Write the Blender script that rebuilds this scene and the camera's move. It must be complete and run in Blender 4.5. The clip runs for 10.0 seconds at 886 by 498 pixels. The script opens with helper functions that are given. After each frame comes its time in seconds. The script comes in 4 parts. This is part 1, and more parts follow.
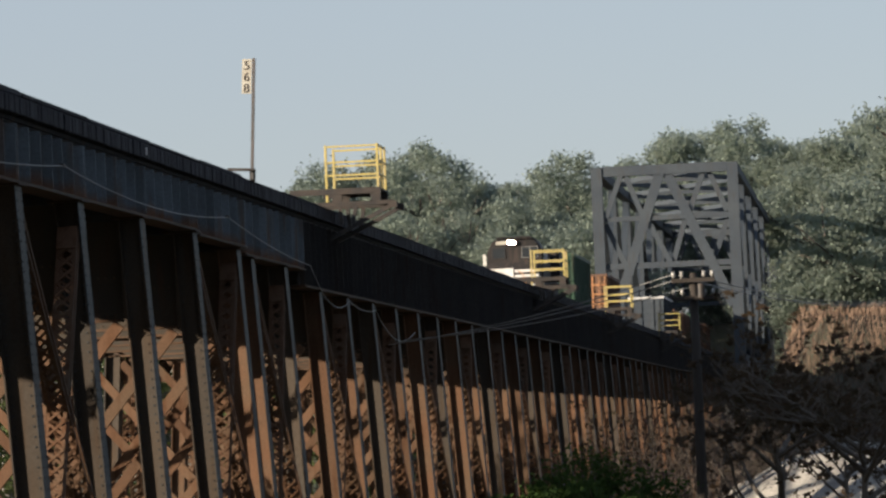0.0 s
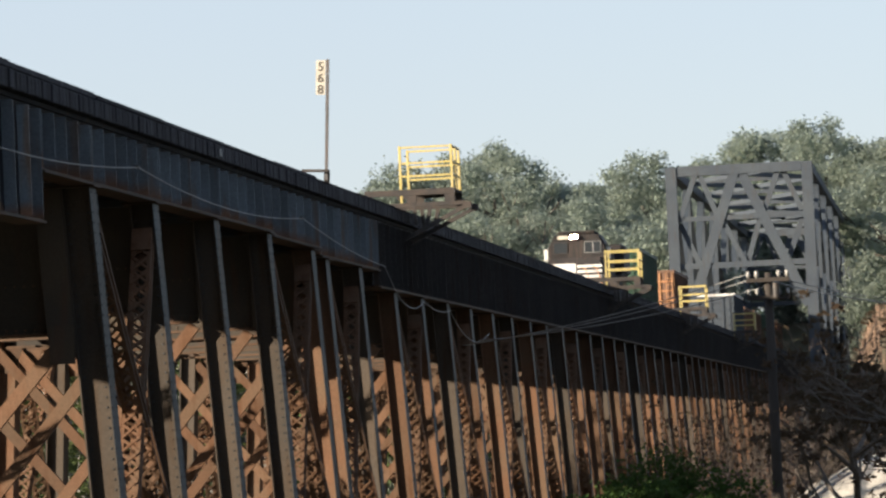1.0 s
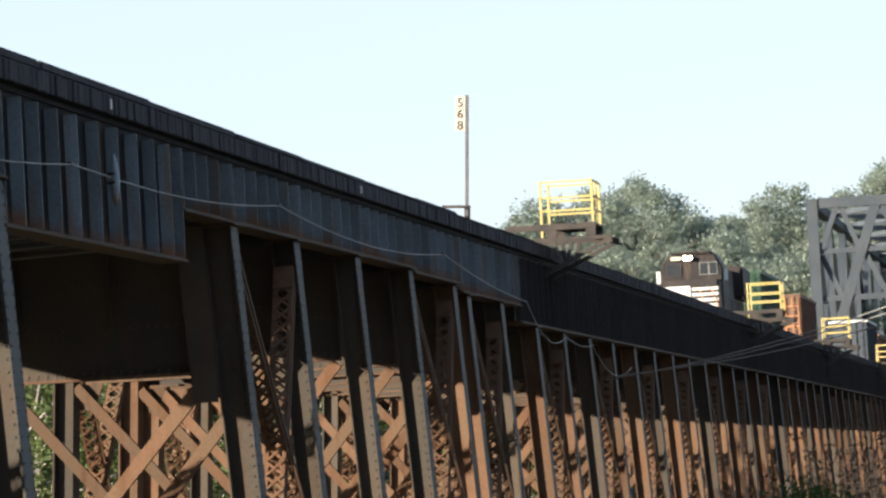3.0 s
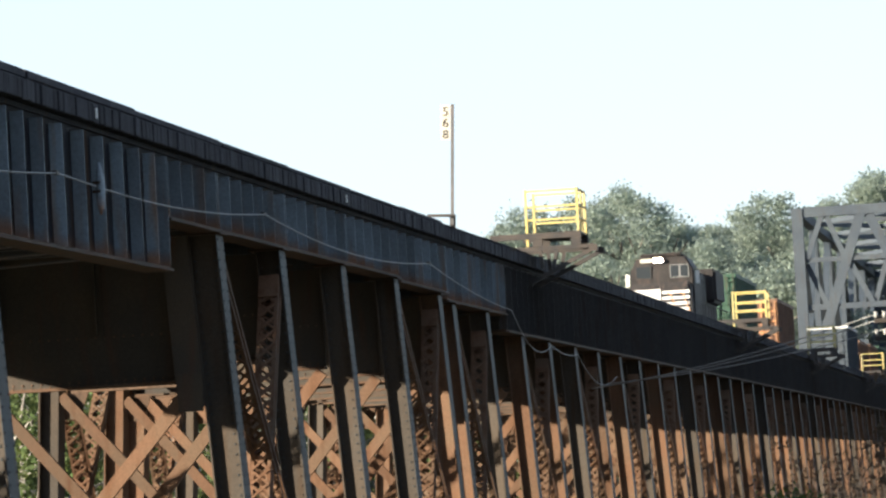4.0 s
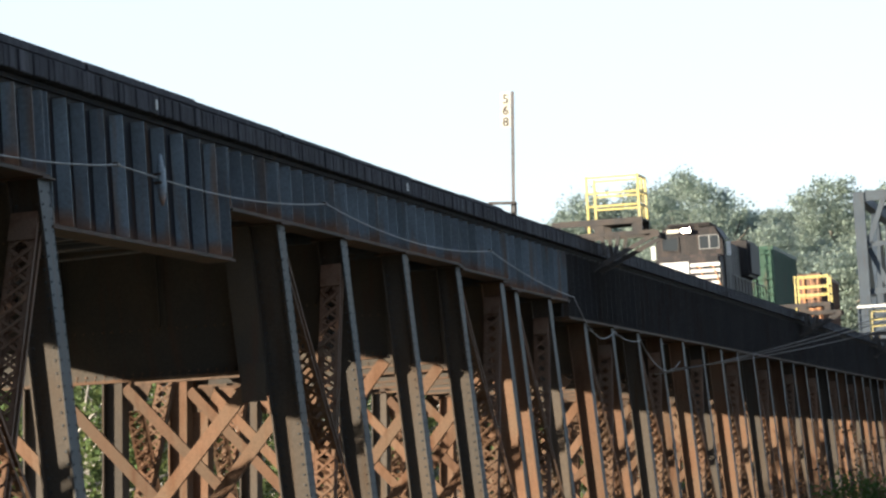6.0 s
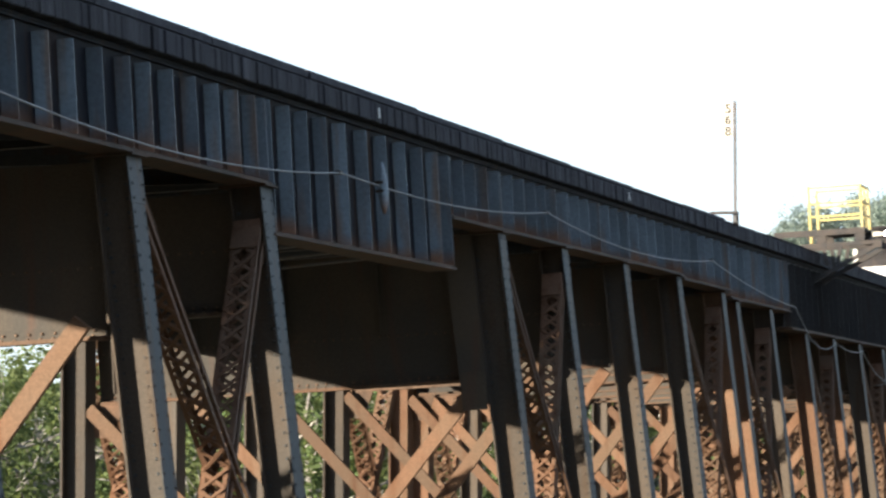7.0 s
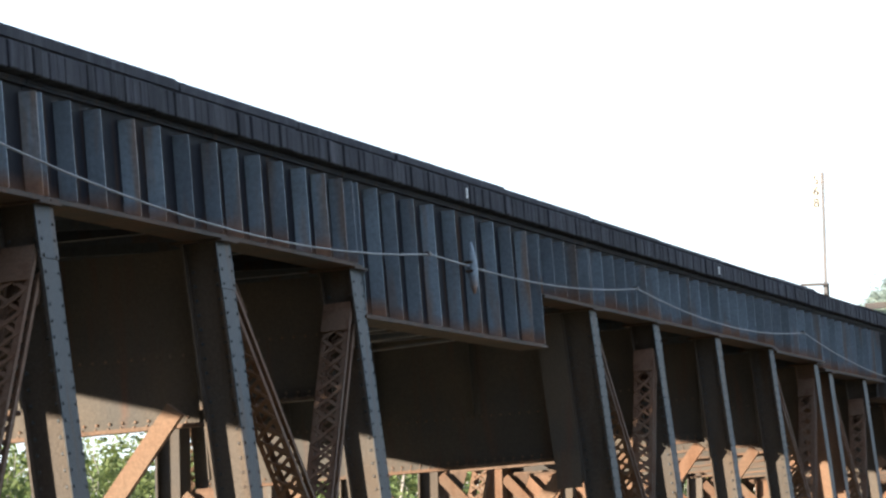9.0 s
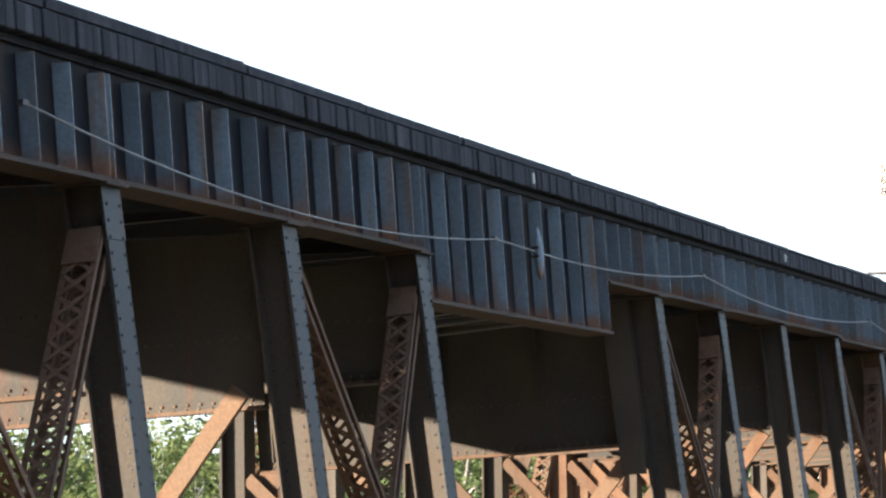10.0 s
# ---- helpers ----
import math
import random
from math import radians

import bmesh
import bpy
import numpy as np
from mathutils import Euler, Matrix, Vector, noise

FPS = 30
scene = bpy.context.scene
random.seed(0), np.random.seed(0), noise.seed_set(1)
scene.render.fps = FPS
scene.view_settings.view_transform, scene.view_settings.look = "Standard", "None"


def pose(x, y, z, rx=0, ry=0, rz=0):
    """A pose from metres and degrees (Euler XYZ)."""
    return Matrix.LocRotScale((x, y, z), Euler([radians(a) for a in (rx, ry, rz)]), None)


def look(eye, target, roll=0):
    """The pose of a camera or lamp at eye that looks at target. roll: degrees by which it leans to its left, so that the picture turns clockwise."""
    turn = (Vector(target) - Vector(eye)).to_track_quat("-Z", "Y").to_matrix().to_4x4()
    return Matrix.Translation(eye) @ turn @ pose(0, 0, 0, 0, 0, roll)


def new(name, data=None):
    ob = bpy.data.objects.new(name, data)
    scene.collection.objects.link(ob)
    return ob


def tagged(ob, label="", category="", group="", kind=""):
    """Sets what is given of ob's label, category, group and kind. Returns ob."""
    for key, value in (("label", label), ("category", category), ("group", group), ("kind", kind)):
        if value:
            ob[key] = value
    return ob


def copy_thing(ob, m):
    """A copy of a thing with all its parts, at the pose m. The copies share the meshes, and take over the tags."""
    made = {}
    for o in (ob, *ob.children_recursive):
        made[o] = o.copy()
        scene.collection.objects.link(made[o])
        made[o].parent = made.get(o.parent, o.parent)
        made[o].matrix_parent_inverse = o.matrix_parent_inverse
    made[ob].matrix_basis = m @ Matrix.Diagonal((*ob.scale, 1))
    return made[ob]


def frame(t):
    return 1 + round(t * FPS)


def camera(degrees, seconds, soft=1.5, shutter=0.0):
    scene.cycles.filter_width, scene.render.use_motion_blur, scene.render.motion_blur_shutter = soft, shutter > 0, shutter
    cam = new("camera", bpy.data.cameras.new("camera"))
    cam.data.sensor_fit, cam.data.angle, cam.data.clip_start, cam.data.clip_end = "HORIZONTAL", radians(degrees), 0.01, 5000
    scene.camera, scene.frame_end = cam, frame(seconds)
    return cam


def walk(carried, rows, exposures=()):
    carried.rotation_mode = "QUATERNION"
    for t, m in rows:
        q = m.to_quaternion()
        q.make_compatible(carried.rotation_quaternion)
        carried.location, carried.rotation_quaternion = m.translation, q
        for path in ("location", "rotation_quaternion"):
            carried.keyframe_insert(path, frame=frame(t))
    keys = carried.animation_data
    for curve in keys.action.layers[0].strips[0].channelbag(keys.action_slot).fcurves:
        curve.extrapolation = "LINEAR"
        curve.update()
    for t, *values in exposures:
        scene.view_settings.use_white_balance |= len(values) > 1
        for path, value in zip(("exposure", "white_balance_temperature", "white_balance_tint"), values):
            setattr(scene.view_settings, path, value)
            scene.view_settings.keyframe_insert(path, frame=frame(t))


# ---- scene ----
EYE_Z = 6.0            # eye above the valley floor; heights below are given from the eye and lifted by up()
cam = camera(11.195, 10.0, soft=2.5, shutter=0.12)
PATH = [
    (0, pose(0, 0, 6, 92.3412, 2.4310, 5.5649)),
    (0.5, pose(0, 0, 6, 92.6117, 2.6633, 6.1383)),
    (0.7, pose(0, 0, 6, 92.6950, 2.6318, 6.2140)),
    (1, pose(0, 0, 6, 92.3894, 2.5846, 6.5165)),
    (1.5, pose(0, 0, 6, 92.6661, 2.6692, 6.9591)),
    (1.6, pose(0, 0, 6, 92.5710, 2.6237, 6.6282)),
    (1.8, pose(0, 0, 6, 92.8946, 2.5259, 6.4992)),
    (2, pose(0, 0, 6, 92.2989, 2.4302, 6.2599)),
    (2.1, pose(0, 0, 6, 92.1611, 2.4856, 6.3125)),
    (2.2, pose(0, 0, 6, 92.2644, 2.5411, 7.1006)),
    (2.3, pose(0, 0, 6, 92.2875, 2.5966, 7.6475)),
    (2.5, pose(0, 0, 6, 92.5262, 2.7075, 8.1212)),
    (2.7, pose(0, 0, 6, 92.8679, 3.0838, 8.4346)),
    (3.8, pose(0, 0, 6, 92.9762, 3.1387, 8.1742)),
    (4, pose(0, 0, 6, 93.0297, 3.1486, 8.1500)),
    (4.5, pose(0, 0, 6, 93.2079, 3.1474, 8.1052)),
    (5, pose(0, 0, 6, 93.2286, 3.0344, 8.5083)),
    (5.2, pose(0, 0, 6, 93.1917, 3.2312, 8.8038)),
    (6.3, pose(0, 0, 6, 92.8472, 3.7918, 8.9325)),
    (6.5, pose(0, 0, 6, 92.7980, 3.3386, 9.3765)),
    (6.7, pose(0, 0, 6, 92.9249, 3.3214, 10.3163)),
    (6.9, pose(0, 0, 6, 92.9727, 3.3041, 11.2057)),
    (7, pose(0, 0, 6, 93.2090, 3.2955, 11.7539)),
    (7.2, pose(0, 0, 6, 93.1173, 3.2084, 12.5571)),
    (7.5, pose(0, 0, 6, 93.4063, 3.0777, 13.3493)),
    (7.7, pose(0, 0, 6, 93.4299, 3.2466, 13.4047)),
    (8, pose(0, 0, 6, 93.6651, 3.5000, 13.4396)),
    (8.5, pose(0, 0, 6, 93.6559, 4.0243, 13.0715)),
    (9, pose(0, 0, 6, 94.3038, 4.6193, 12.9868)),
    (9.5, pose(0, 0, 6, 94.3602, 4.0920, 13.4997)),
    (10, pose(0, 0, 6, 94.1718, 4.0248, 13.7866)),
]
EXPOSURES = [(0, 1.56, 6250, 12), (0.5, 1.82, 6250, 12), (1, 2.06, 6250, 12), (1.5, 2.18, 6250, 12), (2.5, 2.36, 6200, 11), (4, 2.6, 6000, 8),
             (5, 2.64, 6000, 8), (6.5, 2.74, 5950, 8), (7.5, 3.08, 5900, 9), (8.5, 3.38, 5900, 10), (10, 3.4, 5900, 10)]
walk(cam, PATH, EXPOSURES)

# ---- sky and sun: a low warm sun from beyond the viaduct, a little behind the eye ----
SUN_TRAVEL = Vector((0.84, 0.54, -0.245)).normalized()
world = bpy.data.worlds.new("world")
scene.world = world
world.use_nodes = True
wn = world.node_tree.nodes
sky = wn.new("ShaderNodeTexSky")
sky.sky_type = 'NISHITA'
sky.sun_disc = False
sky.sun_elevation = math.asin(-SUN_TRAVEL.z)
sky.sun_rotation = math.atan2(-SUN_TRAVEL.x, -SUN_TRAVEL.y)
sky.air_density, sky.dust_density, sky.ozone_density = 1.0, 0.4, 2.0
haze = wn.new("ShaderNodeMix")          # summer haze, thick over the horizon and thinning towards the zenith
haze.data_type = 'RGBA'
haze.inputs[7].default_value = (3.15, 3.36, 3.68, 1)
where, height, thin = wn.new("ShaderNodeTexCoord"), wn.new("ShaderNodeSeparateXYZ"), wn.new("ShaderNodeMapRange")
thin.interpolation_type = 'SMOOTHSTEP'
thin.inputs[1].default_value, thin.inputs[2].default_value = 0.10, 0.85
thin.inputs[3].default_value, thin.inputs[4].default_value = 0.72, 0.35
world.node_tree.links.new(where.outputs["Generated"], height.inputs[0])
world.node_tree.links.new(height.outputs[2], thin.inputs[0])
world.node_tree.links.new(thin.outputs[0], haze.inputs[0])
world.node_tree.links.new(sky.outputs[0], haze.inputs[6])
world.node_tree.links.new(haze.outputs[2], wn["Background"].inputs[0])
wn["Background"].inputs[1].default_value = 0.05
sun_data = bpy.data.lights.new("sun", 'SUN')
sun_data.energy, sun_data.angle, sun_data.color = 3.7, radians(0.6), (1.0, 0.84, 0.63)
sun = new("sun", sun_data)
sun.matrix_world = look((-100, -60, 60), Vector((-100, -60, 60)) + SUN_TRAVEL)


# ---- materials ----
def material(name, base, second, rough=0.7, metal=0.0, scale=3.0, fine=40.0, bump=0.15, mix=(0.4, 0.65), island=0.0, rand=0.0,
             streak=None, stretch=(1, 1, 1), spec=0.5, foot_rust=None):
    """A surface of two colours mixed by noise at two scales; streak adds run-down stains of a third colour."""
    m = bpy.data.materials.new(name)
    m.use_nodes = True
    nt = m.node_tree
    n, link = nt.nodes, nt.links.new
    bsdf = n["Principled BSDF"]
    bsdf.inputs["Roughness"].default_value = rough
    bsdf.inputs["Metallic"].default_value = metal
    bsdf.inputs["Specular IOR Level"].default_value = spec
    geo = n.new("ShaderNodeNewGeometry")
    mp = n.new("ShaderNodeMapping")
    mp.inputs["Scale"].default_value = stretch
    link(geo.outputs["Position"], mp.inputs["Vector"])
    big, small = n.new("ShaderNodeTexNoise"), n.new("ShaderNodeTexNoise")
    big.inputs["Scale"].default_value, big.inputs["Detail"].default_value = scale, 6
    small.inputs["Scale"].default_value, small.inputs["Detail"].default_value = fine, 4
    link(mp.outputs[0], big.inputs["Vector"])
    link(mp.outputs[0], small.inputs["Vector"])
    ramp = n.new("ShaderNodeValToRGB")
    ramp.color_ramp.elements[0].position, ramp.color_ramp.elements[0].color = mix[0], (*base, 1)
    ramp.color_ramp.elements[1].position, ramp.color_ramp.elements[1].color = mix[1], (*second, 1)
    link(big.outputs["Fac"], ramp.inputs[0])
    colour = ramp.outputs[0]
    if streak:
        wide = n.new("ShaderNodeMapping")
        wide.inputs["Scale"].default_value = (3.0, 3.0, 0.35)
        link(geo.outputs["Position"], wide.inputs["Vector"])
        run = n.new("ShaderNodeTexNoise")
        run.inputs["Scale"].default_value, run.inputs["Detail"].default_value = 1.6, 5
        link(wide.outputs[0], run.inputs["Vector"])
        cut = n.new("ShaderNodeMapRange")
        cut.inputs[1].default_value, cut.inputs[2].default_value = 0.53, 0.72
        link(run.outputs["Fac"], cut.inputs[0])
        blend = n.new("ShaderNodeMix")
        blend.data_type = 'RGBA'
        link(cut.outputs[0], blend.inputs[0])
        link(colour, blend.inputs[6])
        blend.inputs[7].default_value = (*streak, 1)
        colour = blend.outputs[2]
    if foot_rust:
        own = n.new("ShaderNodeTexCoord")
        xyz = n.new("ShaderNodeSeparateXYZ")
        link(own.outputs["Object"], xyz.inputs[0])
        rise = n.new("ShaderNodeMath")
        rise.operation = 'MULTIPLY_ADD'
        rise.inputs[1].default_value, rise.inputs[2].default_value = -0.55, 0.42
        link(big.outputs["Fac"], rise.inputs[0])
        add = n.new("ShaderNodeMath")
        link(xyz.outputs[2], add.inputs[0])
        link(rise.outputs[0], add.inputs[1])
        low = n.new("ShaderNodeMapRange")
        low.inputs[1].default_value, low.inputs[2].default_value = 0.42, 0.22
        link(add.outputs[0], low.inputs[0])
        rusty = n.new("ShaderNodeMix")
        rusty.data_type = 'RGBA'
        link(low.outputs[0], rusty.inputs[0])
        link(colour, rusty.inputs[6])
        rusty.inputs[7].default_value = (*foot_rust, 1)
        colour = rusty.outputs[2]
    shade = n.new("ShaderNodeHueSaturation")
    link(colour, shade.inputs["Color"])
    level = n.new("ShaderNodeMapRange")
    level.inputs[1].default_value, level.inputs[2].default_value = 0.25, 0.75
    level.inputs[3].default_value, level.inputs[4].default_value = 0.78, 1.2
    link(small.outputs["Fac"], level.inputs[0])
    value = level.outputs[0]
    for amount, source in ((island, geo.outputs["Random Per Island"]), (rand, None)):
        if not amount:
            continue
        if source is None:
            source = n.new("ShaderNodeObjectInfo").outputs["Random"]
        spread = n.new("ShaderNodeMapRange")
        spread.inputs[3].default_value, spread.inputs[4].default_value = 1 - amount, 1 + amount
        link(source, spread.inputs[0])
        times = n.new("ShaderNodeMath")
        times.operation = 'MULTIPLY'
        link(value, times.inputs[0])
        link(spread.outputs[0], times.inputs[1])
        value = times.outputs[0]
    link(value, shade.inputs["Value"])
    link(shade.outputs[0], bsdf.inputs["Base Color"])
    if bump:
        bp = n.new("ShaderNodeBump")
        bp.inputs["Strength"].default_value, bp.inputs["Distance"].default_value = bump, 0.02
        link(small.outputs["Fac"], bp.inputs["Height"])
        link(bp.outputs[0], bsdf.inputs["Normal"])
    return m


def leaf_material(name, base, second, through_colour, island=0.25, lucid=0.42):
    m = material(name, base, second, rough=0.9, scale=0.35, fine=6, bump=0, island=island, rand=0.18, spec=0.08)
    nt = m.node_tree
    bsdf, out = nt.nodes["Principled BSDF"], nt.nodes["Material Output"]
    lucent, both = nt.nodes.new("ShaderNodeBsdfTranslucent"), nt.nodes.new("ShaderNodeMixShader")
    lucent.inputs[0].default_value = (*through_colour, 1)
    both.inputs[0].default_value = lucid
    nt.links.new(bsdf.outputs[0], both.inputs[1])
    nt.links.new(lucent.outputs[0], both.inputs[2])
    nt.links.new(both.outputs[0], out.inputs[0])
    return m


def glow_material(name, colour, strength):
    m = bpy.data.materials.new(name)
    m.use_nodes = True
    b = m.node_tree.nodes["Principled BSDF"]
    b.inputs["Emission Color"].default_value = (*colour, 1)
    b.inputs["Emission Strength"].default_value = strength
    return m


RUST = material("rusty_steel", (0.110, 0.060, 0.035), (0.097, 0.063, 0.040), 0.8, 0.0, 0.9, 30, 0.25, streak=(0.077, 0.036, 0.017), rand=0.25, spec=0.2)
RED_RUST = material("red_rust", (0.093, 0.053, 0.032), (0.079, 0.057, 0.041), 0.8, 0.0, 1.1, 30, 0.25, streak=(0.051, 0.032, 0.021), rand=0.25, spec=0.2)
# paler and bluer than the web: sky light on the stiffeners, as colour; real rust below
STIFF = material("pale_blue_grey_steel", (0.165, 0.203, 0.236), (0.125, 0.150, 0.172), 0.55, 0.0, 0.9, 22, 0.2, streak=(0.171, 0.123, 0.093), rand=0.3, foot_rust=(0.193, 0.103, 0.060))
# near-black steel of web and top flange, rusty towards the foot
WEB = material("near_black_plate", (0.010, 0.011, 0.015), (0.017, 0.017, 0.019), 0.7, 0.0, 0.8, 22, 0.2, streak=(0.041, 0.024, 0.014), foot_rust=(0.067, 0.034, 0.020), spec=0.06)
COLUMN = material("grey_rusting_column_paint", (0.056, 0.048, 0.040), (0.065, 0.050, 0.037), 0.75, 0.0, 0.7, 30, 0.25, streak=(0.057, 0.037, 0.022), rand=0.25, spec=0.22)
# outer column faces: blue of the sky light is put into this colour
OUTER = material("skylit_blue_flange", (0.031, 0.037, 0.042), (0.037, 0.037, 0.036), 0.6, 0.0, 1.0, 30, 0.25, streak=(0.048, 0.030, 0.019), rand=0.2, spec=0.2)
GIRDER = material("weathered_black_steel", (0.041, 0.046, 0.053), (0.056, 0.056, 0.058), 0.55, 0.0, 0.8, 22, 0.2, streak=(0.068, 0.041, 0.026), rand=0.18, spec=0.3)
DULL_STEEL = material("dull_black_steel", (0.036, 0.035, 0.035), (0.046, 0.043, 0.042), 0.7, 0.0, 0.5, 14, 0.15, streak=(0.038, 0.029, 0.024), spec=0.2)
FLANGE = material("rust_edged_flange", (0.035, 0.026, 0.019), (0.057, 0.031, 0.018), 0.75, 0.0, 1.4, 25, 0.25, streak=(0.071, 0.035, 0.018), spec=0.2)
# darkened rust steel: the shade under the deck is put into the colour
SHADED_PLATE = material("shade_darkened_plate", (0.037, 0.032, 0.026), (0.054, 0.041, 0.028), 0.8, 0.0, 0.9, 30, 0.25, streak=(0.056, 0.031, 0.020), rand=0.2, spec=0.4)
TIE = material("creosoted_timber", (0.023, 0.023, 0.029), (0.034, 0.034, 0.038), 0.9, 0.0, 1.2, 18, 0.5, stretch=(1.250, 5.000, 1.250), rand=0.3, streak=(0.058, 0.057, 0.063), spec=0.2)
# grey paint shifted to blue, with distance haze put into the colour
TRUSS_GREY = material("hazed_truss_grey", (0.029, 0.040, 0.054), (0.040, 0.052, 0.064), 0.7, 0.0, 0.3, 6, 0.1, streak=(0.035, 0.037, 0.040))
YELLOW = material("yellow_railing_paint", (0.430, 0.350, 0.110), (0.400, 0.330, 0.130), 0.5, 0.0, 2, 30, 0.1, streak=(0.409, 0.323, 0.187))
BLACK_PAINT = material("black_engine_paint", (0.016, 0.014, 0.014), (0.028, 0.024, 0.023), 0.65, 0.0, 0.8, 12, 0.08, streak=(0.05, 0.036, 0.03), spec=0.3)
WHITE_PAINT = material("white_stripe_paint", (0.615, 0.607, 0.574), (0.508, 0.492, 0.459), 0.5, 0.0, 1.5, 20, 0.08)
GREEN_CAR = material("green_wagon_paint", (0.020, 0.058, 0.035), (0.029, 0.067, 0.042), 0.55, 0.0, 0.7, 15, 0.1, streak=(0.057, 0.044, 0.029))
ORANGE_CAR = material("orange_wagon_paint", (0.407, 0.197, 0.079), (0.361, 0.177, 0.079), 0.6, 0.0, 0.8, 15, 0.1, streak=(0.197, 0.092, 0.039))
BROWN_CAR = material("brown_wagon_paint", (0.112, 0.059, 0.036), (0.144, 0.079, 0.046), 0.7, 0.0, 0.8, 15, 0.1, streak=(0.079, 0.046, 0.033))
TANK_WHITE = material("white_tank_paint", (0.590, 0.590, 0.574), (0.492, 0.492, 0.476), 0.45, 0.0, 0.8, 15, 0.08, streak=(0.287, 0.254, 0.221))
DARK_IRON = material("dark_iron", (0.033, 0.030, 0.029), (0.057, 0.045, 0.037), 0.6, 0.3, 3, 30, 0.15)
GALV = material("galvanised_cable", (0.164, 0.164, 0.164), (0.221, 0.221, 0.213), 0.6, 0.2, 3, 30, 0.05)
POLE_WOOD = material("weathered_pole_wood", (0.025, 0.020, 0.016), (0.036, 0.030, 0.025), 0.9, 0.0, 2, 20, 0.4, stretch=(1.600, 1.600, 0.240))
PORCELAIN = material("glazed_porcelain", (0.271, 0.266, 0.246), (0.221, 0.212, 0.197), 0.25, 0.0, 5, 30, 0.02)
SIGN_CREAM = material("cream_sign_paint", (0.426, 0.410, 0.353), (0.377, 0.353, 0.295), 0.5, 0.0, 4, 40, 0.05)
SIGN_POST = material("painted_sign_post", (0.070, 0.069, 0.070), (0.090, 0.078, 0.074), 0.6, 0.0, 3, 30, 0.1)
SIGN_BLACK = material("black_sign_paint", (0.041, 0.033, 0.029), (0.057, 0.045, 0.037), 0.6, 0.0, 4, 40, 0.03)
BARK = material("bark", (0.066, 0.056, 0.046), (0.105, 0.089, 0.072), 0.9, 0.0, 3, 20, 0.5, stretch=(2.400, 2.400, 0.480))
PALE_BARK = material("pale_bark", (0.246, 0.230, 0.205), (0.164, 0.148, 0.131), 0.9, 0.0, 3, 20, 0.4, stretch=(3, 3, 0.6))
LEAF = leaf_material("sunlit_leaves", (0.060, 0.088, 0.034), (0.092, 0.108, 0.048), (0.120, 0.145, 0.045))
# ridge leaves: distance haze is put into the pale, bluish, low-contrast colour
LEAF_HAZED = leaf_material("hazed_ridge_leaves", (0.188, 0.222, 0.190), (0.202, 0.232, 0.192), (0.290, 0.340, 0.285), 0.05, 0.72)
LEAF_DRY = leaf_material("dry_leaves", (0.070, 0.049, 0.034), (0.049, 0.045, 0.030), (0.074, 0.053, 0.033))
LEAF_BUSH = leaf_material("dark_bush_leaves", (0.024, 0.047, 0.013), (0.034, 0.061, 0.019), (0.040, 0.067, 0.013))
TWIG = material("grey_twigs", (0.056, 0.044, 0.036), (0.080, 0.062, 0.050), 0.9, 0.0, 3, 20, 0.2)
REED = material("dry_reeds", (0.125, 0.082, 0.056), (0.164, 0.108, 0.072), 0.9, 0.0, 0.6, 8, 0.0, island=0.35)
# dark concrete with darker run-down stains
PIER_STONE = material("dark_concrete", (0.082, 0.078, 0.074), (0.123, 0.115, 0.107), 0.9, 0.0, 0.4, 6, 0.3, streak=(0.057, 0.053, 0.049))
GROUND = material("grassy_soil", (0.033, 0.033, 0.016), (0.056, 0.046, 0.026), 0.95, 0.0, 0.08, 1.5, 0.4, streak=(0.026, 0.033, 0.013))
PALE_MOUND = material("pale_mound_surface", (0.300, 0.285, 0.255), (0.200, 0.185, 0.165), 0.9, 0.0, 0.5, 6, 0.5)
LAMP = glow_material("headlight_glow", (1.0, 0.78, 0.5), 150.0)
GLASS = bpy.data.materials.new("cab_glass")
GLASS.use_nodes = True
GLASS.node_tree.nodes["Principled BSDF"].inputs["Base Color"].default_value = (0.03, 0.035, 0.04, 1)
GLASS.node_tree.nodes["Principled BSDF"].inputs["Roughness"].default_value = 0.06


# ---- mesh helpers ----
def up(z):
    return z + EYE_Z


def box(bm, x0, x1, y0, y1, z0, z1):
    """An upright box between two corners."""
    v = [bm.verts.new((x, y, z)) for z in (z0, z1) for y in (y0, y1) for x in (x0, x1)]
    for f in ((0, 2, 3, 1), (4, 5, 7, 6), (0, 1, 5, 4), (2, 6, 7, 3), (0, 4, 6, 2), (1, 3, 7, 5)):
        bm.faces.new([v[i] for i in f])
    return v


def beam(bm, p, q, w, d, side=(1, 0, 0)):
    """A bar from p to q, w wide along side and d deep."""
    p, q, s = Vector(p), Vector(q), Vector(side)
    along = (q - p).normalized()
    s = (s - along * s.dot(along)).normalized()
    n = along.cross(s)
    v = []
    for c in (p, q):
        for a, b in ((-1, -1), (1, -1), (1, 1), (-1, 1)):
            v.append(bm.verts.new(c + s * (a * w / 2) + n * (b * d / 2)))
    for f in ((0, 3, 2, 1), (4, 5, 6, 7), (0, 1, 5, 4), (1, 2, 6, 5), (2, 3, 7, 6), (3, 0, 4, 7)):
        bm.faces.new([v[i] for i in f])


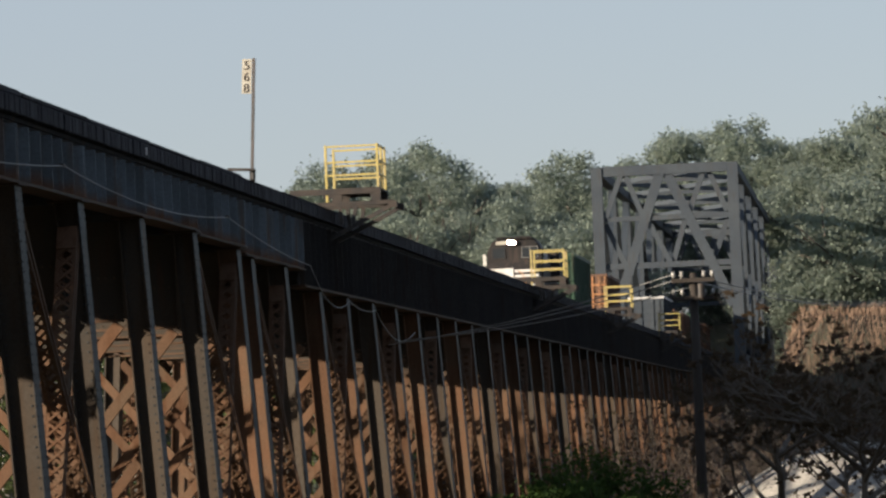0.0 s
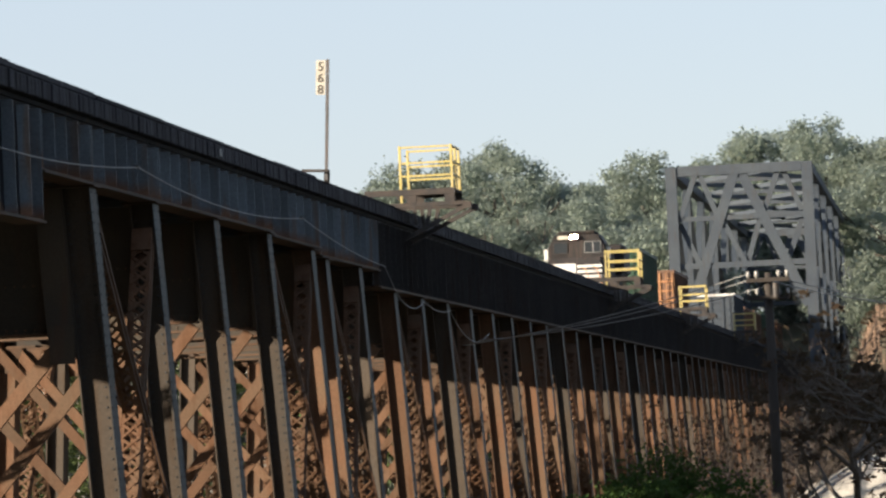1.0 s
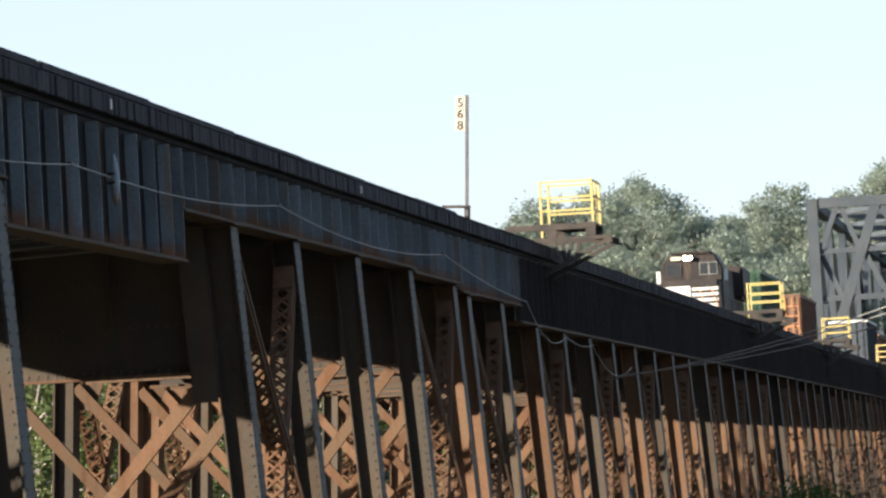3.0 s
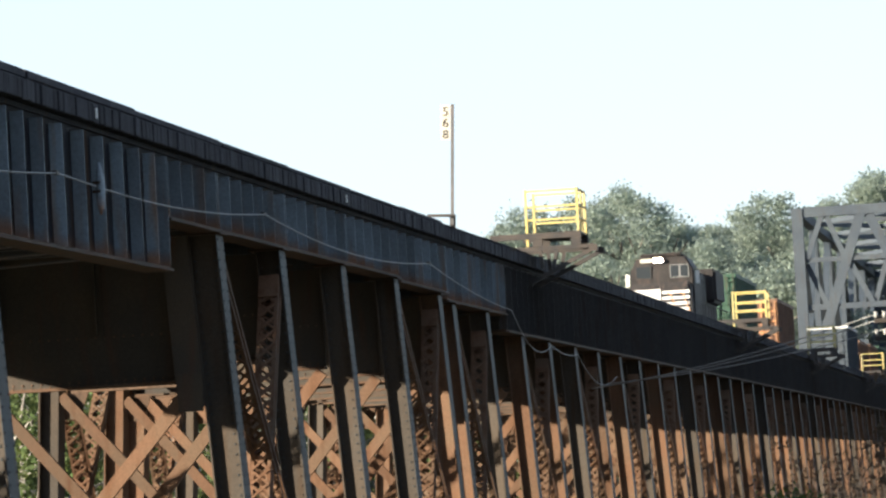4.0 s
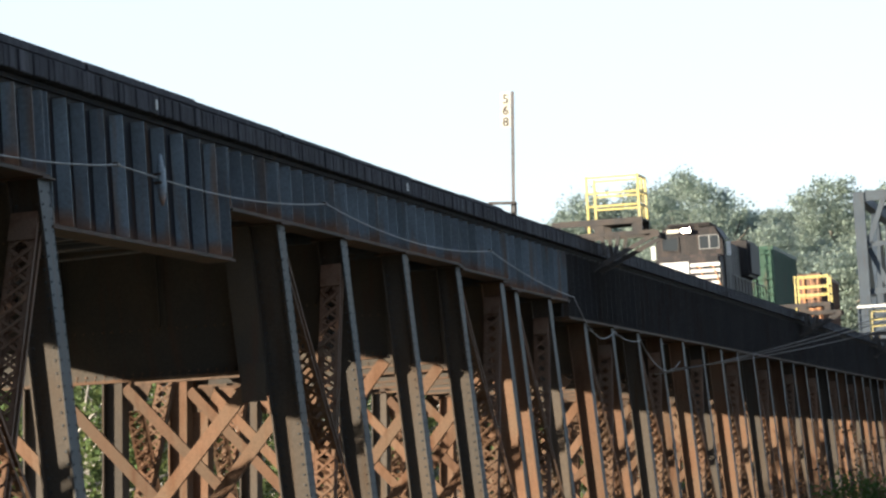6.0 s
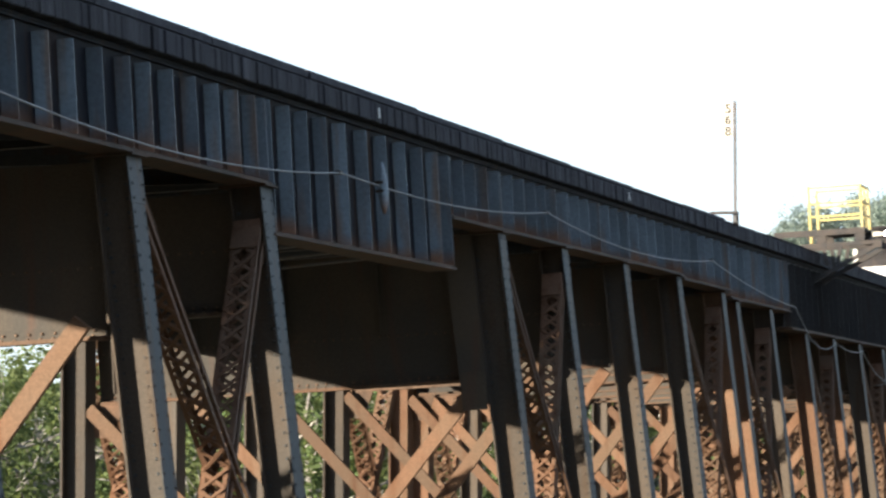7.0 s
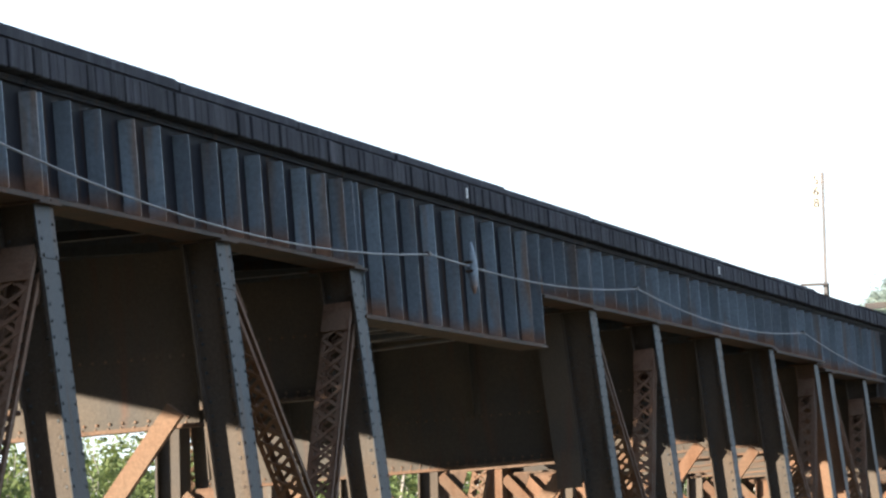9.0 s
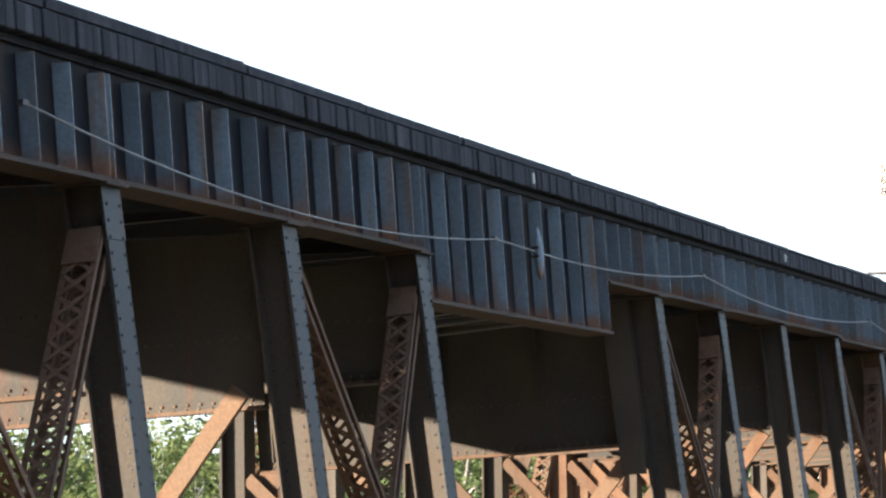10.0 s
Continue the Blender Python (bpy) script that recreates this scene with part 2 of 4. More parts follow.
def tube(bm, points, radii, sides=8, cap=True):
    """A round tube through points, with a radius at each."""
    points = [Vector(p) for p in points]
    rings = []
    for i, p in enumerate(points):
        d = (points[min(i + 1, len(points) - 1)] - points[max(i - 1, 0)]).normalized()
        a = d.orthogonal().normalized()
        if rings:
            a = (last - d * last.dot(d)).normalized()
        last = a
        b = d.cross(a)
        r = radii[i] if isinstance(radii, (list, tuple)) else radii
        rings.append([bm.verts.new(p + (a * math.cos(k * math.tau / sides) + b * math.sin(k * math.tau / sides)) * r) for k in range(sides)])
    for lower, upper in zip(rings, rings[1:]):
        for k in range(sides):
            bm.faces.new((lower[k], lower[(k + 1) % sides], upper[(k + 1) % sides], upper[k]))
    if cap:
        bm.faces.new(rings[0][::-1])
        bm.faces.new(rings[-1])


def rivet(bm, c, axis, r=0.022):
    """A low round rivet head that stands on a plate along axis."""
    axis = Vector(axis)
    a = axis.orthogonal().normalized()
    b = axis.cross(a)
    c = Vector(c)
    ring = [bm.verts.new(c + (a * math.cos(k * math.tau / 6) + b * math.sin(k * math.tau / 6)) * r) for k in range(6)]
    top = [bm.verts.new(c + axis * r * 0.7 + (a * math.cos(k * math.tau / 6) + b * math.sin(k * math.tau / 6)) * r * 0.55) for k in range(6)]
    for k in range(6):
        bm.faces.new((ring[k], ring[(k + 1) % 6], top[(k + 1) % 6], top[k]))
    bm.faces.new(top)


def bevelled(bm, offset, segments=2):
    bmesh.ops.bevel(bm, geom=list(bm.edges), offset=offset, segments=segments, affect='EDGES')


def mesh_of(name, bm, mat, smooth=False):
    me = bpy.data.meshes.new(name)
    bmesh.ops.recalc_face_normals(bm, faces=bm.faces)
    bm.to_mesh(me)
    bm.free()
    me.materials.append(mat)
    if smooth:
        for p in me.polygons:
            p.use_smooth = True
    return me


def part(name, bm, mat, parent=None, label="", smooth=False):
    """Links a bmesh (or a mesh that is shared) as one mesh object under a thing or a part."""
    me = bm if isinstance(bm, bpy.types.Mesh) else mesh_of(name, bm, mat, smooth)
    ob = new(name, me)
    if parent:
        ob.parent = parent
    if label:
        tagged(ob, label)
    return ob


def thing(name, label, category, group="", kind="", at=(0, 0, 0)):
    ob = new(name)
    ob.empty_display_size = 0.2
    ob.location = at
    return tagged(ob, label, category, group, kind)


# ---- the lie of the land ----
def smooth_step(a, b, v):
    t = min(1.0, max(0.0, (v - a) / (b - a)))
    return t * t * (3 - 2 * t)


def land(x, y):
    """Height of the ground: valley floor, an unseen rise added behind the eye to block low sky light, wooded ridge
    beyond the truss, weedy bank beside it, a low knoll under the eye.
    """
    h = 0.35 * noise.noise((x * 0.05, y * 0.05, 0.3)) * smooth_step(15, 40, math.hypot(x, y))
    h += 4.3 * math.exp(-(x * x + y * y) / 120.0)
    h += 18.0 * smooth_step(455, 540, y + 0.15 * x) + 25 * smooth_step(700, 2400, math.hypot(x, y))
    # rise out of view, added to keep low sky light off the bents
    h += 70.0 * smooth_step(25, 155, -y)
    bank = smooth_step(-11.0, -5.5, x) * smooth_step(295, 345, y) * (1 - smooth_step(440, 480, y))
    h += bank * (13.6 + 1.2 * noise.noise((x * 0.2, y * 0.06, 2.1)))
    return h


def build_ground():
    far = [-2600, -1700, -1100, -700, -450, -300, -220]
    xs = far + list(np.arange(-160, 60, 4.0)) + [60, 90, 140, 220, 300, 450, 700, 1100, 1700, 2600]
    ys = [-2600, -1700, -1100, -700, -550] + list(np.arange(-450, 0, 25.0)) + list(np.arange(0, 30, 3.0)) + list(np.arange(30, 600, 8.0)) + [600, 660, 760, 900, 1200, 1700, 2600]
    bm = bmesh.new()
    grid = [[bm.verts.new((x, y, land(x, y))) for x in xs] for y in ys]
    for a, b in zip(grid, grid[1:]):
        for i in range(len(xs) - 1):
            bm.faces.new((a[i], a[i + 1], b[i + 1], b[i]))
    ob = part("ground", bm, GROUND, smooth=True)
    tagged(ob, "rough grassy valley floor rising to a wooded ridge", "ground", kind="structure")


build_ground()

# ---- the viaduct: plan ----
NEAR, FAR = -13.2, -20.4          # outer faces of the two girders
GIRDER_TOP = 5.25
SHALLOW, RAISED, LOW, DEEP_SPAN, DEEP = 4.03, 4.17, 3.93, 3.41, 3.54
BENTS = [35.2, 41.35, 47.75, 53.78, 69.1, 74.65, 80.95, 87.3, 93.3, 95.4, 100.8, 107.0, 112.5, 118.2, 123.8]
TOWERS = [(35.2, 41.35), (47.75, 53.78), (69.1, 74.65), (87.3, 93.3), (95.4, 100.8), (107.0, 112.5), (118.2, 123.8)]
while BENTS[-1] < 372:
    y = BENTS[-1] + 5.9
    BENTS += [y, y + 5.65]
    TOWERS.append((y, y + 5.65))
VIADUCT_END = 386.0
BATTER = 0.06


def seat(y):
    """Height of the bent's top under the girders at y."""
    return SHALLOW if y < 65 else RAISED if y < 92 else 4.06 if y < 95 else LOW if y < 104 else DEEP


def foot(x, y):
    return land(x, y) - EYE_Z


# ---- plate girders, one thing for each span ----
def girder_span(y0, y1, bottom, face, sign, detail):
    """A riveted plate girder from y0 to y1; its flanges end at x = face, and sign is the way the web stands back from it."""
    g = thing("plate_girder", "black riveted plate girder with close vertical stiffeners and rust stains", "girder",
              "girders of the viaduct", at=(face, y0, up(bottom)))
    h, n = GIRDER_TOP - bottom, y1 - y0 - 0.02
    back = sign * 0.20
    bm = bmesh.new()
    box(bm, min(back, back + sign * 0.02), max(back, back + sign * 0.02), 0, n, 0.02, h - 0.02)
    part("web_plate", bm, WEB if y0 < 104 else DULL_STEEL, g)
    # top flange is coloured near-black to hold the shadow under the ties
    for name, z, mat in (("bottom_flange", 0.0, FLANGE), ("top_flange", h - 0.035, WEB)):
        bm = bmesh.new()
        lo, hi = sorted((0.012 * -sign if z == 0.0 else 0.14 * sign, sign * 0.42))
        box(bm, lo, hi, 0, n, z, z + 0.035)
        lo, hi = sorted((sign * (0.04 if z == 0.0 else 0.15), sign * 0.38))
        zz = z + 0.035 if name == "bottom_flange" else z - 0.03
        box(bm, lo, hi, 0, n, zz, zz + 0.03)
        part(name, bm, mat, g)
    count = max(2, round(n / 1.03))
    bm = bmesh.new()
    lo, hi = sorted((sign * 0.015, sign * 0.195))
    box(bm, *((lo, hi) if y0 < 104 else sorted((sign * 0.17, hi))), 0, 0.016, 0.066, h - 0.14)
    box(bm, *sorted((sign * 0.18, sign * 0.197)), 0.016, 0.10, 0.066, h - 0.14)
    shared = mesh_of("stiffener", bm, STIFF if y0 < 104 else DULL_STEEL)
    ys = [0.02 + i * (n - 0.14) / count for i in range(count + 1)]
    if y0 == 41.7:
        ys = [y - y0 for y in (41.72, 42.64, 43.64, 44.83, 45.75, 46.83, 47.95)]
    elif y0 == 48.3:
        ys = [y - y0 for y in (48.78, 49.75, 50.76, 51.81, 52.75, 53.6, 54.1)]
    elif y0 == 54.2:
        ys = [y - y0 for y in (54.36, 55.37, 56.3, 57.38, 58.5, 59.79, 61.0, 62.26, 63.42, 64.5, 65.3) if y < y1 - 0.05]
    rng = random.Random(int(y0 * 10))
    if detail:
        for i, y in enumerate(ys):
            st = part("stiffener", shared, GIRDER, g)
            st.location = (0, y + (rng.uniform(-0.05, 0.05) if 0 < i < len(ys) - 1 and y0 > 60 else 0), 0)
    else:
        bm = bmesh.new()
        for y in ys:
            box(bm, lo, hi, y, y + 0.03, 0.066, h - 0.066)
        tagged(part("stiffeners", bm, GIRDER, g), kind="stuff")
    return g


SPANS = [(30.0, 41.7, SHALLOW), (41.7, 48.3, SHALLOW), (48.3, 54.2, SHALLOW), (54.2, 65.4, DEEP_SPAN), (65.4, 69.3, RAISED), (69.3, 75.3, RAISED), (75.3, 81.6, RAISED),
         (81.6, 87.9, RAISED), (87.9, 94.6, RAISED - 0.08), (94.6, 104.3, LOW)]
y = 104.3
for b in BENTS[11::2]:
    if b > y + 3:
        SPANS.append((y, b, DEEP))
        y = b
SPANS.append((y, VIADUCT_END, DEEP))
for y0, y1, bottom in SPANS:
    girder_span(y0, y1, bottom, NEAR, -1, True)
    if y0 != 65.4:
        girder_span(y0, 69.3 if y0 == 54.2 else y1, 3.2 if y0 == 54.2 else bottom, FAR, 1, False)

# cross frames and lateral bracing between the girders, seen from below
bm = bmesh.new()
for i, yy in enumerate(np.arange(31.0, 130, 2.1)):
    box(bm, FAR + 0.45, NEAR - 0.45, yy, yy + 0.12, up(4.35), up(4.62))
    if i % 2 == 0:
        beam(bm, (FAR + 0.5, yy, up(4.28)), (NEAR - 0.5, yy + 4.2, up(4.28)), 0.12, 0.04, (0, 0, 1))
for k in range(5):
    y0 = 54.6 + 2.1 * k
    box(bm, FAR + 0.45, NEAR - 0.45, y0, y0 + 0.10, up(3.60), up(3.72))
    for xa, xb in ((FAR + 0.5, -16.85), (NEAR - 0.5, -16.75)):
        beam(bm, (xa, y0 + 0.15, up(3.56)), (xb, y0 + 2.05, up(3.56)), 0.03, 0.14, (0, 0, 1))
tagged(part("floor_beams", bm, GIRDER), "dark steel floor beams and lateral bracing under the deck", "bracing", kind="structure")


# ---- deck: timber ties, guard timber, rails ----
deck = thing("deck", "dark creosoted timber deck of an open railway viaduct", "deck", kind="structure")
bm = bmesh.new()
box(bm, FAR + 0.3, NEAR - 0.25, 30, VIADUCT_END, up(5.34), up(5.41))
part("deck_boards", bm, TIE, deck)
yy, rng = 30.0, random.Random(4)
while yy < VIADUCT_END:
    n = min(rng.uniform(4.5, 7.0), VIADUCT_END - yy)
    bm = bmesh.new()
    box(bm, NEAR - 0.30, NEAR - 0.06 + rng.uniform(0, 0.02), yy + 0.01, yy + n - 0.01, up(5.545), up((5.69 if yy < 52 else 5.67 if yy < 66 else 5.635 if yy < 92 else 5.61) + rng.uniform(-0.008, 0.02)))
    bevelled(bm, 0.03, 2)
    part("guard_timber", bm, TIE, deck, "long dark guard timber along the deck edge")
    yy += n
# solid band added along the unseen far edge to stop sun leaking through
bm = bmesh.new()
box(bm, FAR - 0.05, FAR + 0.35, 30, VIADUCT_END, up(5.252), up(5.56))
part("edge_beam", bm, TIE, deck, "dark timber band added to close the unseen far deck edge to sun")
for x in (-15.6 - 0.7175, -15.6 + 0.7175, -19.4 - 0.7175, -19.4 + 0.7175):
    bm = bmesh.new()
    box(bm, x - 0.07, x + 0.07, 30, 560, up(5.54), up(5.56))
    box(bm, x - 0.01, x + 0.01, 30, 560, up(5.56), up(5.67))
    box(bm, x - 0.037, x + 0.037, 30, 560, up(5.67), up(5.72))
    part("rail", bm, DARK_IRON, deck, "worn steel rail")

# ---- columns, cross girders and bracing of each bent ----
LACE = 0.30


def lattice_mesh(length, width=0.34, depth=0.26):
    """A laced strut along +z: four corner angles joined by crossed flat bars on two faces."""
    bm = bmesh.new()
    for sx in (-1, 1):
        lo, hi = sorted((sx * width / 2, sx * (width / 2 - 0.012)))
        for sy in (-1, 1):
            a, b = sorted((sy * depth / 2, sy * (depth / 2 - 0.07)))
            box(bm, lo, hi, a, b, 0, length)
            a, b = sorted((sy * depth / 2, sy * (depth / 2 - 0.012)))
            box(bm, *sorted((sx * width / 2, sx * (width / 2 - 0.06))), a, b, 0, length)
    k = int(length / LACE)
    for sy in (-1, 1):
        for i in range(k):
            z0, z1 = i * length / k, (i + 1) * length / k
            for sx in (-1, 1):
                o = sy * (depth / 2 + 0.006 + (0.012 if sx > 0 else 0))
                beam(bm, (sx * (width / 2 - 0.02), o, z0), (-sx * (width / 2 - 0.02), o, z1), 0.045, 0.012, (1, 0, 0.3))
    for z in (0, length - 0.5):
        for sy in (-1, 1):
            o = sy * (depth / 2 + 0.03)
            box(bm, -width / 2, width / 2, min(o, o + 0.012 * sy), max(o, o + 0.012 * sy), z, z + 0.5)
    return mesh_of("lattice_brace", bm, RUST)


LATTICE = {}


def lattice(parent, p, q, mat=RUST):
    """A laced strut between two points, given in the space of its thing."""
    p, q = Vector(p), Vector(q)
    d = q - p
    key = round(d.length, 1)
    if key not in LATTICE:
        LATTICE[key] = lattice_mesh(key)
    ob = part("lattice_brace", LATTICE[key], RUST, parent)
    z = d.normalized()
    x = Vector((1, 0, 0))
    x = (x - z * x.dot(z)).normalized()
    yv = z.cross(x)
    ob.matrix_local = Matrix.Translation(p) @ Matrix((x, yv, z)).transposed().to_4x4()
    return ob


def column(parent, x, sign, top, bottom, wide=0.40, depth=0.62, detail=True, mat=RUST):
    """A battered riveted column: two channel sides, cover plates, and a riveted cap piece. sign is the way out from the viaduct."""
    bm = bmesh.new()
    inner = x - sign * wide
    def slab(xa, xb, ya, yb, za, zb):
        v = box(bm, min(xa, xb), max(xa, xb), ya, yb, za, zb)
        for w in v:
            w.co.x += sign * BATTER * (top - w.co.z)
    xo, xi = x - sign * 0.025, inner + sign * 0.025
    outline = [(x, 0), (x, depth), (xo, depth), (xo, depth - 0.12), (xi, depth - 0.12), (xi, depth), (inner, depth), (inner, 0), (xi, 0), (xi, 0.12), (xo, 0.12), (xo, 0)]
    rings = [[bm.verts.new((a + sign * BATTER * (top - z), c, z)) for a, c in outline] for z in (bottom, top - 0.032)]
    for k in range(12):
        bm.faces.new((rings[0][k], rings[0][(k + 1) % 12], rings[1][(k + 1) % 12], rings[1][k]))
    bm.faces.new(rings[0]), bm.faces.new(rings[1])
    col = part("column", bm, mat, parent)
    bm = bmesh.new()
    slab(x + sign * 0.015, x + sign * 0.001, -0.03, depth + 0.03, top - 0.55, top - 0.033)
    part("column_cap", bm, OUTER, parent)
    bm = bmesh.new()
    slab(x + sign * 0.012, x + sign * 0.001, 0, depth, bottom, top - 0.555)
    part("cover_plate", bm, OUTER, parent, "cover plate coloured blue-grey for the sky light on its outer side")
    bm = bmesh.new()
    lo, hi = sorted((x + sign * 0.10, inner - sign * 0.10))
    box(bm, lo, hi, -0.08, depth + 0.08, top - 0.03, top - 0.003)
    part("bearing_plate", bm, FLANGE, parent)
    if detail:
        bm = bmesh.new()
        z = bottom + 0.1
        while z < top - 0.1:
            o = sign * BATTER * (top - z)
            for yy in (0.06, depth - 0.06):
                rivet(bm, (x + o + sign * (0.016 if z > top - 0.55 else 0.013), yy, z), (sign, 0, 0))
            if z < top - 0.3:
                for xx in (x - sign * 0.07, inner + sign * 0.07):
                    rivet(bm, (xx + o, 0.12, z), (0, -1, 0))
            z += 0.16
        tagged(part("rivets", bm, OUTER, parent), kind="stuff")
    return col


def bent(yb, index):
    """One trestle bent: two battered columns, a deep cross girder, gussets and crossed braces below."""
    top = seat(yb)
    near, wide = NEAR - 0.06, 0.40
    if abs(yb - 69.1) < 0.1:
        wide = 0.46
        post = bmesh.new()
        for c in box(post, -14.12, -13.74, 0.04, 0.36, 1.55, RAISED - 0.04) + box(post, -14.14, -13.725, 0.0, 0.036, 1.7, RAISED - 0.04):
            c.co.x += BATTER * (RAISED - c.co.z)
        box(post, -14.4, -13.5, -0.06, 0.5, RAISED - 0.035, RAISED - 0.006)
    bottom = min(foot(NEAR, yb), foot(FAR, yb)) - 0.3
    b = thing("trestle_bent", "rust-brown riveted steel trestle bent with cross girder and crossed braces", "trestle bent", "bents of the viaduct",
              at=(0, yb, EYE_Z))
    if abs(yb - 69.1) < 0.1:
        for c in box(post, -13.95, -13.55, -0.16, -0.135, 1.4, 2.0):
            if c.co.z < 1.5 and c.co.x < -14:
                c.co.x = -13.85
        part("bearing_post", post, SHADED_PLATE, b, "dark plated post under the deep span's end")
    detail = yb < 90
    mat = RUST if index > 6 and index % 3 != 1 else COLUMN
    column(b, near, 1, top, bottom, wide, 0.52, detail, mat)
    column(b, FAR + 0.06, -1, top, bottom, 0.40, 0.62, False, mat)
    xa, xb = FAR + 0.5, near - wide - 0.003
    first = any(abs(yb - t[0]) < 0.1 for t in TOWERS)
    lower = 2.0 if yb < 50 else 1.85 if abs(yb - 69.1) < 0.1 else 2.45 if yb < 60 else 2.28
    bm = bmesh.new()
    box(bm, xa, xb, 0.28, 0.30, lower + 0.05, top - 0.06)
    part("cross_girder", bm, SHADED_PLATE, b)
    bm = bmesh.new()
    box(bm, xa, xb, 0.14, 0.44, lower, lower + 0.045)
    part("lower_flange", bm, RED_RUST, b)
    bm = bmesh.new()
    box(bm, xa, xb, 0.262, 0.278, lower + 0.05, lower + 0.17)
    part("flange_angle", bm, SHADED_PLATE, b)
    for i in (1, 2, 3):
        xx = xa + (xb - xa) * i / 4
        bm = bmesh.new()
        box(bm, xx - 0.012, xx + 0.012, 0.20, 0.278, lower + 0.84, top - 0.06)
        box(bm, xx + 0.012, xx + 0.10, 0.262, 0.276, lower + 0.84, top - 0.06)
        part("stiffener", bm, SHADED_PLATE, b)
    if detail:
        bm = bmesh.new()
        x = xa + 0.1
        while x < xb - 0.05:
            rivet(bm, (x, 0.262, lower + 0.11), (0, -1, 0), 0.021)
            rivet(bm, (x, 0.278, lower + 0.80), (0, -1, 0), 0.02)
            rivet(bm, (x, 0.20, lower + 0.048), (0, 0, 1), 0.026)
            rivet(bm, (x + 0.06, 0.38, lower + 0.048), (0, 0, 1), 0.026)
            x += 0.15
        tagged(part("rivets", bm, RED_RUST, b), kind="stuff")
    braced = first or 69 < yb < 200
    # crossed flat braces in the plane of the bent
    for k, (za, zb) in enumerate(((lower + 0.2 if yb < 50 else lower - 0.05, bottom + 0.5),)):
        if zb > za - 0.5 or not braced:
            continue
        o = BATTER * (top - za)
        oo = BATTER * (top - zb)
        for s in (0, 1):
            bm = bmesh.new()
            xl, xr = xa - o, xb + o - (0.28 if yb < 50 else 0.13)
            xll, xrr = xa - oo, xb + oo
            p, q = ((xr, za), (xll, zb)) if s else ((xl, za), (xrr, zb))
            yy = 0.075 - 0.14 * s
            beam(bm, (p[0], yy, p[1]), (q[0], yy, q[1]), 0.21, 0.12, (1, 0, 1) if s else (1, 0, -1))
            part("brace", bm, RUST, b)
    if yb > 60:
        bm = bmesh.new()
        for c in box(bm, xa - 0.12, xa + 0.42, 0.13, 0.165, lower - 0.52, lower - 0.003):
            if c.co.z < lower - 0.3:
                c.co.x = xa - 0.08 if c.co.x < xa else xa + 0.22
        part("gusset", bm, RED_RUST, b)
    if yb < 60 or abs(yb - 69.1) < 0.1:
        for k in (0.25, 0.42):
            bm = bmesh.new()
            box(bm, xa + k, xa + k + 0.018, 0.18, 0.258, lower + 0.18, top - 0.06)
            box(bm, xa + k + 0.018, xa + k + 0.09, 0.244, 0.258, lower + 0.18, top - 0.06)
            part("end_angle", bm, COLUMN, b)
    return b


for i, yb in enumerate(BENTS):
    bent(yb, i)

for ya, yc in TOWERS:
    top = seat(ya)
    t = thing("tower_bracing", "rusty laced steel struts crossing between two trestle bents", "bracing", "laced bracing of the towers", at=(0, 0, EYE_Z))
    for x, s in ((NEAR - 0.25, 1), (FAR + 0.25, -1)):
        a, c = ya + 0.45, yc + 0.1
        for za, zb in ((top - 0.55, -2.4), (-2.5, -5.6)):
            o1, o2 = s * BATTER * (top - za), s * BATTER * (top - zb)
            lattice(t, (x + o1 + s * 0.02, a, za), (x + o2 + s * 0.02, c, zb))
            lattice(t, (x + o1 - s * 0.02, c, za), (x + o2 - s * 0.02, a, zb))

